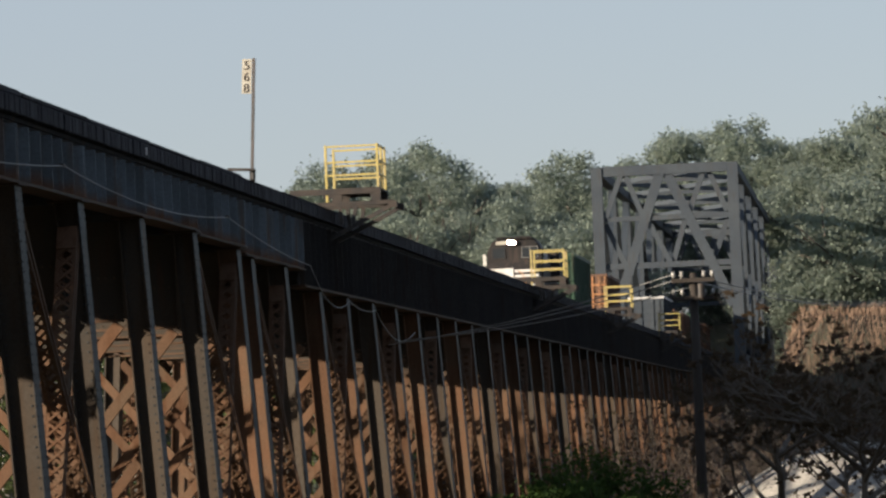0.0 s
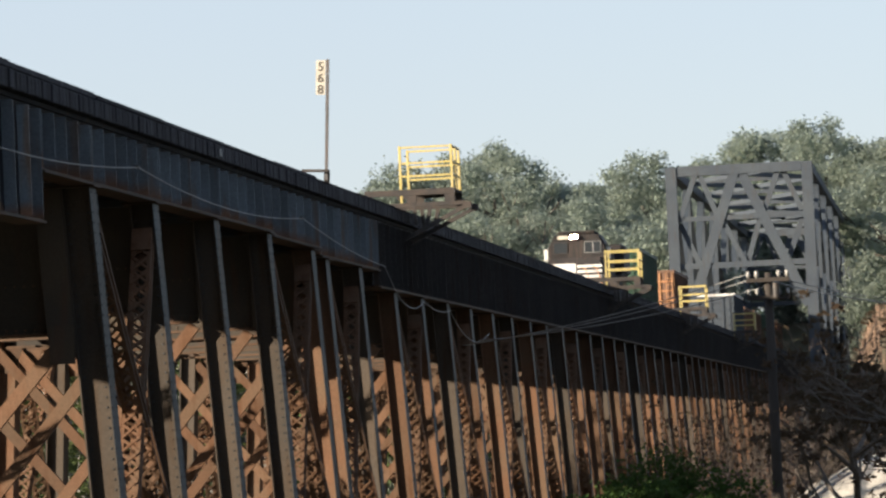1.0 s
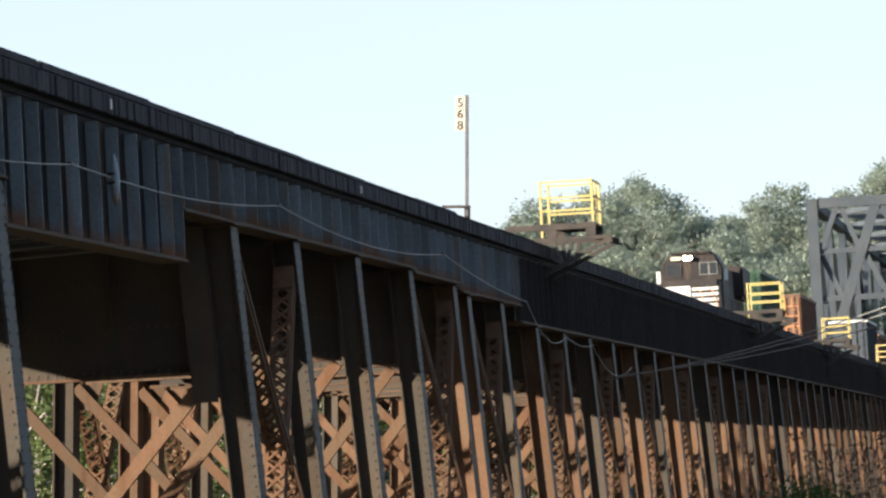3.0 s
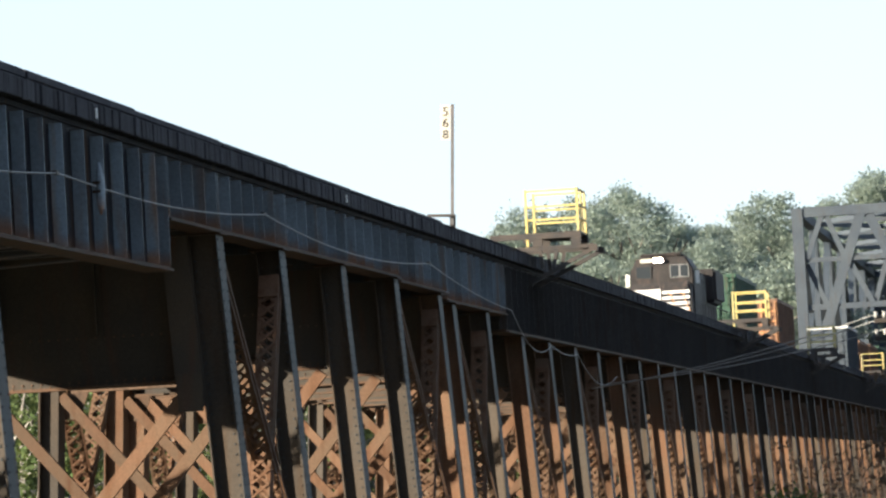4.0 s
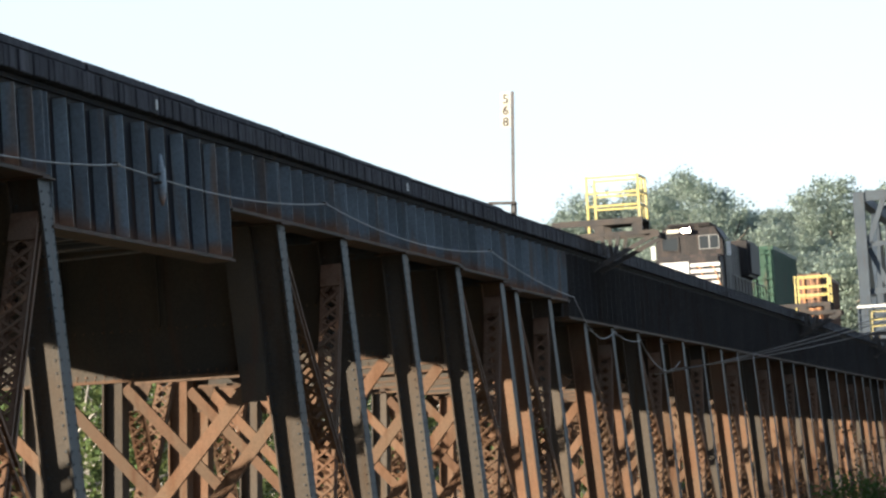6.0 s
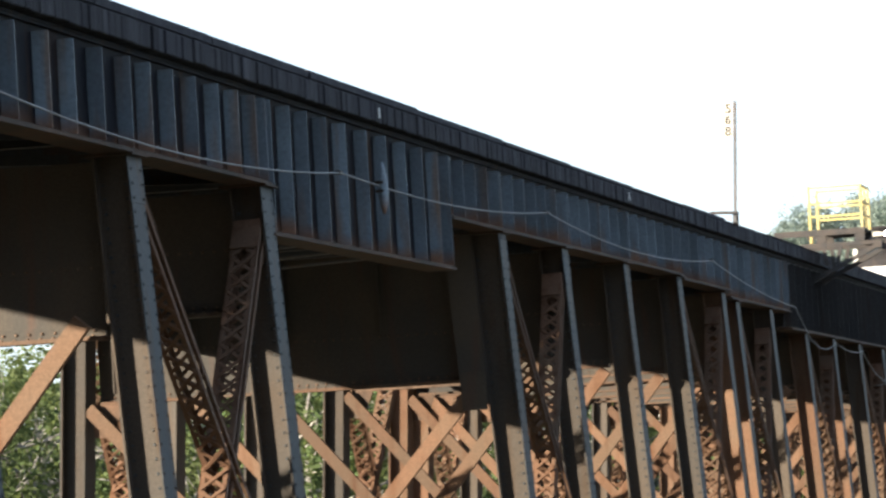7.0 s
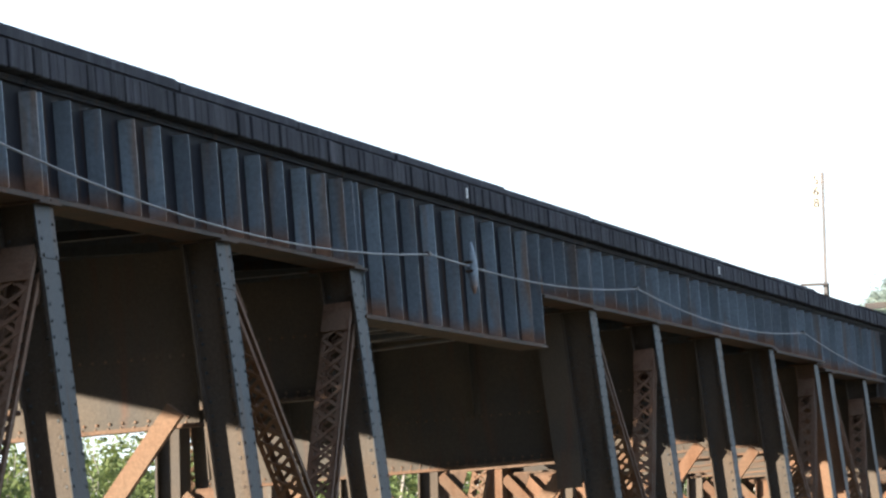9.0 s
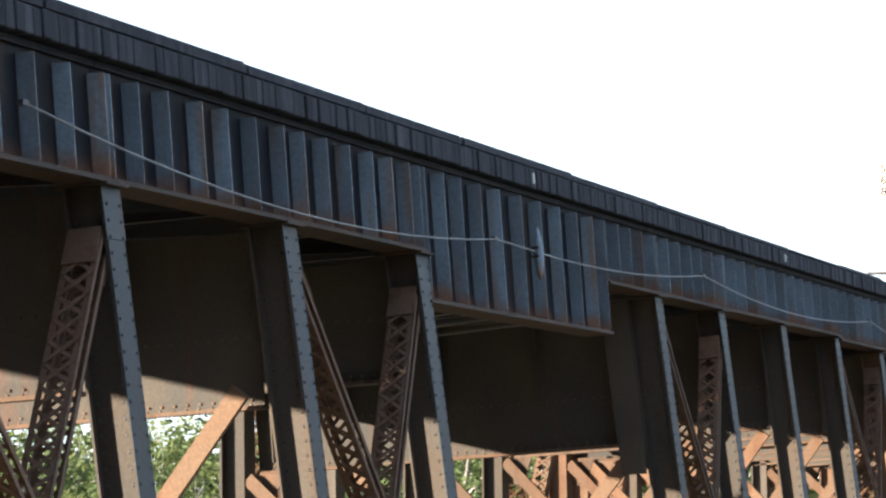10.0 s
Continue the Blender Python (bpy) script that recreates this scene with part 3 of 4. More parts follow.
# ---- refuge cages on the deck edge ----
def refuge_cage():
    g = thing("refuge_cage", "yellow painted steel refuge cage on brackets over the deck edge", "guard cage", "refuge cages of the viaduct")
    w, d, h = 1.26, 1.6, 1.06
    for x, yy in ((0.0, 0.0), (w, 0.0), (0.0, d), (w, d), (w, d * 0.5)):
        bm = bmesh.new()
        box(bm, x - 0.029, x + 0.029, yy - 0.029, yy + 0.029, 0.0 if (x, yy) != (0.0, 0.0) else -0.33, h)
        bevelled(bm, 0.006, 1)
        part("post", bm, YELLOW, g)
    for z in (h - 0.04, h * 0.60, h * 0.30):
        for p, q in (((0.036, 0.0), (w - 0.036, 0.0)), ((w, 0.036), (w, d - 0.036)), ((0.036, d), (w - 0.036, d))):
            bm = bmesh.new()
            beam(bm, (p[0], p[1], z), (q[0], q[1], z), 0.044, 0.044, (0, 0, 1))
            part("rail", bm, YELLOW, g)
    bm = bmesh.new()
    box(bm, -0.9, w + 0.05, -0.05, 0.05, -0.15, -0.003)
    box(bm, -0.3, w + 0.05, d - 0.05, d + 0.05, -0.15, -0.003)
    box(bm, 0.05, w + 0.03, 0.055, d - 0.055, -0.05, -0.008)
    part("floor_frame", bm, DARK_IRON, g, "dark steel floor frame")
    for x, yy in ((0.12, -0.02), (w - 0.2, -0.02), (0.12, d), (w - 0.2, d)):
        bm = bmesh.new()
        box(bm, x, x + 0.24, yy - 0.04, yy + 0.06, -0.33, -0.154)
        part("stub_post", bm, DARK_IRON, g)
    for yy in (-0.02, d):
        bm = bmesh.new()
        box(bm, -0.3, w + 0.36, yy - 0.05, yy + 0.05, -0.43, -0.334)
        box(bm, w + 0.24, w + 0.44, yy - 0.06, yy + 0.06, -0.52, -0.36)
        beam(bm, (w + 0.34, yy, -0.45), (w - 0.62, yy, -0.92), 0.10, 0.10, (0, 1, 0))
        beam(bm, (w - 0.62, yy, -0.92), (0.02, yy, -1.22), 0.10, 0.10, (0, 1, 0))
        for a, c in ((0.30, 0.34), (0.70, 0.60)):
            beam(bm, (a, yy, -0.43), (c, yy, -0.88), 0.10, 0.09, (0, 1, 0))
        part("bracket", bm, DARK_IRON, g, "dark steel cantilever bracket")
    return g


CAGES = [(109.0, 6.06), (173.3, 5.85), (219.5, 5.78), (272.0, 5.62)]
first = refuge_cage()
first.matrix_basis = pose(NEAR, CAGES[0][0], up(CAGES[0][1]))
for yy, z in CAGES[1:]:
    copy_thing(first, pose(NEAR, yy, up(z)))


# ---- milepost ----
def lettering(parent, text, x, y, z, size):
    cu = bpy.data.curves.new("numeral", 'FONT')
    cu.body, cu.size, cu.extrude, cu.align_x = text, size, 0.004, 'CENTER'
    me_ob = bpy.data.objects.new("numeral", cu)
    me = bpy.data.meshes.new_from_object(me_ob)
    bpy.data.objects.remove(me_ob)
    me.materials.append(SIGN_BLACK)
    ob = new("numeral", me)
    ob.parent = parent
    ob.matrix_local = pose(x, y, z, 90, 0, 0)
    return ob


def milepost():
    g = thing("milepost", "slim leaning mile marker post with cream number strip", "milepost", at=(NEAR + 0.05, 95.45, up(5.72)))
    bm = bmesh.new()
    box(bm, -0.032, 0.032, -0.03, 0.03, -0.12, 2.46)
    part("post", bm, SIGN_POST, g)
    bm = bmesh.new()
    box(bm, -0.25, -0.045, -0.012, 0.0, 1.70, 2.44)
    part("number_plate", bm, SIGN_CREAM, g, "cream strip with three black numerals")
    for i, c in enumerate("568"):
        lettering(g, c, -0.15, -0.018, 2.215 - 0.245 * i, 0.27)
    bm = bmesh.new()
    box(bm, -0.52, 0.06, -0.12, 0.12, 0.05, 0.10)
    box(bm, -0.06, 0.06, 0.035, 0.10, -0.2, 0.045)
    part("bracket", bm, DARK_IRON, g, "dark steel shelf bracket")
    g.matrix_basis = pose(NEAR + 0.05, 95.45, up(5.72), 0, 3.2, 0)


milepost()


# ---- cables along the girder and from the pole ----
def cable(label, points, r, sags, group=""):
    bm = bmesh.new()
    path = []
    for a, b, sag in zip(points, points[1:], sags):
        a, b = Vector(a), Vector(b)
        for i in range(12):
            t = i / 12
            path.append(a.lerp(b, t) - Vector((0, 0, sag * 4 * t * (1 - t) * (b - a).length)))
    path.append(Vector(points[-1]))
    tube(bm, path, r, 6)
    return tagged(part("cable", bm, GALV, smooth=True), label, "cable", group)


X = NEAR + 0.03
cable("thin grey cable sagging along the girder's stiffeners",
      [(X, 39.0, up(4.58)), (X, 57.9, up(4.40)), (X, 59.9, up(4.37)), (X, 73.05, up(4.65)), (X, 91.75, up(4.62)), (X, 105, up(4.06))], 0.012, (0.0185, 0.0, 0.010, 0.0136, 0.0075))
cable("loose grey cable looped under the girder", [(X, 104.9, up(4.06)), (X, 107.2, up(3.45)), (X, 112.5, up(3.42)), (X, 118.3, up(3.32)), (X, 128, up(2.9))], 0.012, (0.01, 0.045, 0.02, 0.05))


for yy, z in ((39.0, 4.58), (57.9, 4.40), (73.05, 4.65), (91.75, 4.62)):
    bm = bmesh.new()
    box(bm, NEAR - 0.02, NEAR + 0.05, yy - 0.12, yy + 0.05, up(z - 0.02), up(z + 0.03))
    tagged(part("cable_clip", bm, DARK_IRON), "small dark cable bracket on the girder", "bracket", "cable brackets")
joint = thing("cable_joint", "pale grey spindle-shaped cable joint strapped to the girder face", "cable joint", at=(NEAR + 0.06, 60.35, up(3.98)))
bm = bmesh.new()
tube(bm, [(0, 0, 0.0), (0, 0, 0.10), (0, 0, 0.28), (0, 0, 0.46), (0, 0, 0.62), (0.0, 0, 0.72)], [0.012, 0.045, 0.07, 0.066, 0.035, 0.012], 12)
part("sleeve", bm, STIFF, joint, smooth=True)
for z in (0.30, 0.42):
    bm = bmesh.new()
    box(bm, -0.09, 0.02, -0.085, 0.085, z, z + 0.035)
    part("strap", bm, FLANGE, joint, "rusty strap")


for yy in (60.5, 81.6):
    bm = bmesh.new()
    box(bm, NEAR + 0.012, NEAR + 0.03, yy, yy + 0.07, up(5.32), up(5.46))
    tagged(part("marker_plate", bm, TANK_WHITE), "small pale metal tag nailed to the tie ends", "marker plate", "marker plates")


def utility_pole():
    g = thing("utility_pole", "weathered timber pole with a crossarm and pale insulators", "utility pole", at=(-4.45, 110, land(-4.45, 110)))
    h = up(3.65) - land(-4.45, 110)
    bm = bmesh.new()
    tube(bm, [(0, 0, -0.3), (0, 0, h * 0.5), (0, 0, h)], [0.15, 0.13, 0.10], 12)
    part("pole", bm, POLE_WOOD, g, smooth=True)
    for z in (h - 0.18, h - 0.62):
        bm = bmesh.new()
        box(bm, -0.52, 0.52, -0.2, -0.11, z - 0.05, z + 0.05)
        arm = part("crossarm", bm, POLE_WOOD, g)
        for x in (-0.47, -0.27, 0.27, 0.47):
            bm = bmesh.new()
            tube(bm, [(x, -0.15, z + 0.06), (x, -0.15, z + 0.12), (x, -0.15, z + 0.16), (x, -0.15, z + 0.22)], [0.02, 0.055, 0.035, 0.05], 8)
            part("insulator", bm, PORCELAIN, arm, "pale porcelain insulator", smooth=True)
    bm = bmesh.new()
    tube(bm, [(0.2, -0.3, h - 0.62), (0.2, -0.3, h - 0.28)], 0.09, 12)
    part("transformer", bm, DARK_IRON, g, "dark cylindrical transformer")
    return h


ph = utility_pole()
for i, x in enumerate((-0.47, -0.27, 0.47)):
    z = land(-4.45, 110) + ph - 0.02 - 0.1 * i
    cable("slack grey overhead wire from pole to viaduct", [(-4.45 + x, 109.85, z), (NEAR + 0.05, 121.0 + 2 * i, up(2.45 + 0.1 * i))], 0.012, (0.012,), "overhead wires")
    cable("slack grey overhead wire from the pole to the far bank", [(-4.45 + x, 109.85, z), (4.0 + x, 170.0, up(4.6 + 0.2 * i))], 0.012, (0.012,), "overhead wires")


# ---- the through truss at the far end ----
def truss():
    y0, x0, x1, zb, zt, n = 390.0, -23.75, -12.0, 5.0, 22.4, 135.0
    g = thing("truss_bridge", "tall grey riveted through truss spanning the river at the viaduct's end", "truss bridge", kind="structure", at=(0, 0, EYE_Z))
    w, h = x1 - x0, zt - zb
    def portal(yy, heavy):
        for x in (x0, x1):
            bm = bmesh.new()
            ww = 0.95 if heavy else 0.6
            box(bm, x - ww / 2, x + ww / 2, yy, yy + 0.9, zb, zt)
            part("end_post", bm, TRUSS_GREY, g)
        bm = bmesh.new()
        t = 0.8 if heavy else 0.3
        box(bm, x0 + 0.5, x1 - 0.5, yy + 0.1, yy + t, zt - t, zt + 0.05)
        part("top_strut", bm, TRUSS_GREY, g)
        main = [((0.47, 0.97), (0.10, 0.27)), ((0.51, 0.97), (0.97, 0.29))]
        slim = [((0.18, 0.96), (0.055, 0.75)), ((0.21, 0.96), (0.335, 0.74)), ((0.37, 0.72), (0.52, 0.51)), ((0.785, 0.96), (0.66, 0.74)),
                ((0.64, 0.73), (0.535, 0.51)), ((0.825, 0.96), (0.95, 0.76)), ((0.05, 0.72), (0.185, 0.51)), ((0.95, 0.72), (0.84, 0.53))]
        if not heavy:
            main = []
        for group, t in ((main, 0.85), (slim if heavy else [], 0.46)):
            for k, (p, q) in enumerate(group):
                bm = bmesh.new()
                a = (x0 + w * p[0], yy + 0.3 + 0.08 * k, zb + h * p[1])
                c = (x0 + w * q[0], yy + 0.3 + 0.08 * k, zb + h * q[1])
                beam(bm, a, c, t, 0.3, (1, 0, 0.3))
                part("portal_diagonal", bm, TRUSS_GREY, g)
        for f, t in ((0.74, 0.42), (0.505, 0.5)) if heavy else ():
            bm = bmesh.new()
            box(bm, x0 + 0.48, x1 - 0.48, yy + 0.25, yy + 0.6, zb + h * f - t / 2, zb + h * f + t / 2)
            part("sway_strut", bm, TRUSS_GREY, g)
    panels = 6
    step = n / panels
    for k in range(panels + 1):
        portal(y0 + k * step, k in (0, panels))
    for x in (x0, x1):
        for z in (zt - 0.35, zb + 0.4):
            bm = bmesh.new()
            box(bm, x - 0.42, x + 0.42, y0 + 0.93, y0 + n - 0.03, z - 0.4, z + 0.37)
            part("chord", bm, TRUSS_GREY, g)
        for k in range(panels):
            for a, c in ((zb + 0.5, zt - 0.5), (zt - 0.5, zb + 0.5)):
                bm = bmesh.new()
                beam(bm, (x, y0 + k * step + 0.5, a), (x, y0 + (k + 1) * step + 0.4, c), 0.6, 0.3, (1, 0, 0))
                part("web_diagonal", bm, TRUSS_GREY, g)
    for k in range(panels):
        for s in (0, 1):
            bm = bmesh.new()
            beam(bm, (x0 if s else x1, y0 + k * step + 0.5, zt - 0.2), (x1 if s else x0, y0 + (k + 1) * step + 0.5, zt - 0.2), 0.4, 0.2, (0, 0, 1))
            part("top_lateral", bm, TRUSS_GREY, g)
    bm = bmesh.new()
    box(bm, x0 + 0.45, x1 - 0.45, VIADUCT_END + 0.1, y0 + n, zb + 0.1, zb + 0.42)
    part("bridge_floor", bm, TIE, g, "dark timber bridge floor")
    pier = thing("stone_pier", "weathered concrete pier under the end of the truss", "pier", kind="structure", at=(0, 0, EYE_Z))
    bm = bmesh.new()
    v = box(bm, x0 - 1, x1 + 1, y0 - 2.5, y0 + 3.5, -6.5, zb)
    bmesh.ops.bevel(bm, geom=list(bm.edges), offset=0.3, segments=2, affect='EDGES')
    part("pier_shaft", bm, PIER_STONE, pier)
    c = bmesh.new()
    box(c, x0 - 1, x1 + 1, y0 + n - 3, y0 + n + 3, -6.5, zb)
    part("pier_shaft", c, PIER_STONE, pier)


truss()

# ---- the train ----
TRACK_X, RAIL_Z = -19.4, 5.72


def wheel_set(parent, yy, name="axle"):
    bm = bmesh.new()
    for x in (-0.72, 0.72):
        tube(bm, [(x - 0.06, yy, 0.5), (x + 0.06, yy, 0.5)], 0.5, 16)
    tube(bm, [(-0.7, yy, 0.5), (0.7, yy, 0.5)], 0.09, 8)
    return part(name, bm, DARK_IRON, parent)


def locomotive():
    """Wide-nosed road locomotive, its front at y = 0 facing -y, top of rail at z = 0."""
    g = thing("locomotive", "black wide-nosed diesel locomotive with white stripes and a lit headlight", "locomotive")
    w = 1.55
    bm = bmesh.new()
    box(bm, -w, w, 0.9, 23.5, 0.95, 1.5)
    part("underframe", bm, DARK_IRON, g)
    bm = bmesh.new()
    v = box(bm, -1.5, 1.5, 0.55, 0.95, 0.12, 1.75)
    part("pilot", bm, BLACK_PAINT, g)
    for i in range(5):
        bm = bmesh.new()
        z = 0.3 + i * 0.27
        box(bm, -1.46, 1.46, 0.53, 0.548, z, z + 0.12)
        part("stripe", bm, WHITE_PAINT, g, "white painted stripe")
    bm = bmesh.new()
    v = box(bm, -1.42, 1.42, 1.2, 3.4, 1.5, 3.3)
    for c in v:
        if c.co.z > 2 and c.co.y < 2:
            c.co.y += 0.5
    bevelled(bm, 0.12)
    part("nose", bm, BLACK_PAINT, g)
    def on_nose(name, x0, x1, z0, z1, mat, label=""):
        bm = bmesh.new()
        for c in box(bm, x0, x1, 1.17, 1.19, z0, z1):
            c.co.y += (c.co.z - 1.5) * 0.5 / 1.8
        part(name, bm, mat, g, label)
    on_nose("nose_panel", -1.3, 0.02, 1.9, 3.0, WHITE_PAINT, "white panel on the nose")
    for i in range(4):
        on_nose("stripe", 0.1, 1.38, 1.95 + 0.27 * i, 2.09 + 0.27 * i, WHITE_PAINT, "white painted stripe")
    bm = bmesh.new()
    outline = [(-1.5, 1.5), (1.5, 1.5), (1.5, 3.95), (1.12, 4.6), (-1.12, 4.6), (-1.5, 3.95)]
    ends = [[bm.verts.new((x, y, z)) for x, z in outline] for y in (3.0, 6.2)]
    bm.faces.new(ends[0]), bm.faces.new(ends[1])
    for k in range(6):
        bm.faces.new((ends[0][k], ends[0][(k + 1) % 6], ends[1][(k + 1) % 6], ends[1][k]))
    bevelled(bm, 0.07, 2)
    part("cab", bm, BLACK_PAINT, g)
    bm = bmesh.new()
    box(bm, -1.0, 1.0, 2.9, 6.3, 4.58, 4.74)
    bevelled(bm, 0.07, 3)
    part("cab_roof", bm, BLACK_PAINT, g)
    for x0, x1 in ((-1.2, -0.52), (0.42, 0.82), (0.88, 1.25)):
        bm = bmesh.new()
        box(bm, x0, x1, 2.965, 2.995, 3.6, 4.15)
        win = part("windscreen", bm, GLASS, g, "dark windscreen pane")
        bm = bmesh.new()
        for a in (x0 - 0.03, x1):
            box(bm, a, a + 0.03, 2.955, 2.994, 3.57, 4.18)
        for z in (3.57, 4.15):
            box(bm, x0, x1, 2.955, 2.994, z, z + 0.03)
        part("window_frame", bm, GALV if x0 > 0 else DARK_IRON, win)
    for x in (0.9, 1.5):
        bm = bmesh.new()
        tube(bm, [(x, 0.75, 1.6), (x - 0.35, 1.0, 2.7), (x - 0.55, 1.3, 2.8)], 0.03, 6)
        part("grab_rail", bm, ORANGE_CAR, g, "orange grab rail")
    bm = bmesh.new()
    box(bm, -0.98, -0.44, 2.9, 2.99, 4.33, 4.51)
    part("number_board", bm, SIGN_CREAM, g, "pale number board strip")
    for x in (-0.24, -0.02):
        bm = bmesh.new()
        tube(bm, [(x, 2.78, 4.42), (x, 2.97, 4.42)], 0.105, 16)
        part("headlight_housing", bm, DARK_IRON, g)
        bm = bmesh.new()
        tube(bm, [(x, 2.765, 4.42), (x, 2.778, 4.42)], 0.085, 16)
        part("headlight", bm, LAMP, g, "lit warm headlight")
    for x in (-1.0, 1.0):
        bm = bmesh.new()
        tube(bm, [(x, 0.5, 1.62), (x, 0.56, 1.62)], 0.09, 12)
        part("ditch_light", bm, WHITE_PAINT, g)
    for s in (-1, 1):
        bm = bmesh.new()
        box(bm, s * 1.5, s * 1.51, 3.5, 5.6, 3.3, 4.0) if s > 0 else box(bm, -1.51, -1.5, 3.5, 5.6, 3.3, 4.0)
        part("side_window", bm, GLASS, g)
        bm = bmesh.new()
        lo, hi = sorted((s * 1.56, s * 1.74))
        box(bm, lo, hi, 3.2, 3.26, 3.25, 3.85)
        part("mirror", bm, WHITE_PAINT, g)
        bm = bmesh.new()
        for yy in np.arange(0.8, 23.4, 1.6):
            box(bm, s * 1.5 - 0.02, s * 1.5 + 0.02, yy, yy + 0.04, 1.5, 2.5)
        box(bm, s * 1.5 - 0.018, s * 1.5 + 0.018, 6.3, 23.3, 2.46, 2.50)
        part("handrail", bm, DARK_IRON, g)
    bm = bmesh.new()
    box(bm, -0.95, 0.95, 6.25, 22.5, 1.5, 4.25)
    bevelled(bm, 0.12)
    part("long_hood", bm, BLACK_PAINT, g)
    bm = bmesh.new()
    box(bm, -1.45, 1.45, 16.5, 21.6, 2.8, 4.5)
    bevelled(bm, 0.15)
    part("radiator_housing", bm, BLACK_PAINT, g)
    for yy in np.arange(7.0, 15.0, 1.1):
        for s in (-1, 1):
            bm = bmesh.new()
            lo, hi = sorted((s * 0.952, s * 0.975))
            box(bm, lo, hi, yy, yy + 0.95, 1.7, 3.9)
            part("hood_door", bm, BLACK_PAINT, g)
    bm = bmesh.new()
    tube(bm, [(0, 10.0, 4.2), (0, 10.0, 4.5)], 0.3, 12)
    part("exhaust_stack", bm, DARK_IRON, g)
    bm = bmesh.new()
    tube(bm, [(-0.35, 4.2, 4.62), (-0.35, 3.9, 4.72)], 0.05, 8)
    tube(bm, [(-0.25, 4.2, 4.62), (-0.25, 3.9, 4.75)], 0.05, 8)
    part("horn", bm, DARK_IRON, g)
    bm = bmesh.new()
    box(bm, -1.3, 1.3, 8.6, 13.4, 0.35, 0.95)
    bevelled(bm, 0.15)
    part("fuel_tank", bm, DARK_IRON, g)
    for c in (4.2, 19.4):
        for d in (-1.8, 0, 1.8):
            wheel_set(g, c + d)
        bm = bmesh.new()
        for s in (-1, 1):
            lo, hi = sorted((s * 1.0, s * 1.15))
            box(bm, lo, hi, c - 2.3, c + 2.3, 0.45, 0.85)
        part("bogie_frame", bm, DARK_IRON, g)
    return g


def boxcar(mat, end_mat, n, h, label, roof_mat=None):
    """A box wagon with ribbed ends and sides, its front end at y = 0."""
    g = thing("freight_wagon", label, "freight wagon", "wagons of the train")
    bm = bmesh.new()
    box(bm, -1.5, 1.5, 0.06, n - 0.06, 1.0, h)
    bevelled(bm, 0.05)
    part("body", bm, mat, g)
    bm = bmesh.new()
    v = box(bm, -1.54, 1.54, 0.0, n, h - 0.02, h + 0.16)
    part("roof", bm, roof_mat or mat, g)
    bm = bmesh.new()
    for x in (-1.5, -0.5, 0.5, 1.42):
        box(bm, x, x + 0.1, -0.02, 0.055, 1.0, h - 0.02)
    for z in np.arange(1.2, h - 0.1, 0.62):
        box(bm, -1.4, 1.42, 0.0, 0.05, z, z + 0.1)
    part("end_frame", bm, end_mat, g)
    bm = bmesh.new()
    for x in (0.95, 1.35):
        box(bm, x, x + 0.04, -0.1, -0.06, 1.0, h)
    for z in np.arange(1.1, h, 0.4):
        box(bm, 0.95, 1.39, -0.1, -0.07, z, z + 0.03)
    part("ladder", bm, end_mat, g)
    bm = bmesh.new()
    box(bm, -0.03, 0.03, 0, 0.1, 1.0, h - 0.03)
    rib = mesh_of("side_rib", bm, mat)
    for yy in np.arange(0.4, n - 0.3, 1.15):
        for s in (-1, 1):
            part("side_rib", rib, mat, g).location = (s * 1.53, yy, 0)
    bm = bmesh.new()
    box(bm, -1.3, 1.3, 0.1, n - 0.1, 0.8, 1.0)
    box(bm, -0.15, 0.15, -0.45, n + 0.45, 0.75, 0.95)
    part("underframe", bm, DARK_IRON, g)
    for c in (2.2, n - 2.2):
        for d in (-0.9, 0.9):
            wheel_set(g, c + d)
    return g


def flat_wagon():
    g = thing("flat_wagon", "empty flat wagon with a dark plank deck", "freight wagon", "wagons of the train")
    bm = bmesh.new()
    box(bm, -1.4, 1.4, 0, 14.6, 1.0, 1.12)
    part("plank_deck", bm, TIE, g)
    bm = bmesh.new()
    box(bm, -1.3, 1.3, 0.1, 14.5, 0.72, 0.996)
    box(bm, -0.15, 0.15, -0.45, 15.05, 0.70, 0.90)
    part("underframe", bm, DARK_IRON, g)
    for yy in np.arange(0.6, 14.4, 2.2):
        for x in (-1.46, 1.40):
            bm = bmesh.new()
            box(bm, x, x + 0.06, yy, yy + 0.1, 0.8, 1.35)
            part("stake", bm, DARK_IRON, g)
    for c in (2.2, 12.4):
        for d in (-0.9, 0.9):
            wheel_set(g, c + d)
    return g


engine = locomotive()
TRAIN = [(engine, 0.0),
         (boxcar(GREEN_CAR, GREEN_CAR, 15.2, 4.55, "dark green ribbed box wagon behind the locomotive"), 28.6),
         (boxcar(BROWN_CAR, ORANGE_CAR, 15.5, 4.3, "brown box wagon with a framed orange end"), 60.3),
         (boxcar(BROWN_CAR, BROWN_CAR, 15.5, 4.2, "dull brown ribbed box wagon"), 157.4),
         (boxcar(TRUSS_GREY, TRUSS_GREY, 15.0, 4.9, "grey covered wagon with a pale roof", TANK_WHITE), 140.0),
         (flat_wagon(), 44.9)]
for k, offset in ((5, 77.2), (5, 92.8), (5, 108.4), (5, 124.0), (2, 174.3), (1, 191.2), (3, 208.1), (2, 225.0)):
    TRAIN.append((copy_thing(TRAIN[k][0], pose(0, 0, 0)), offset))


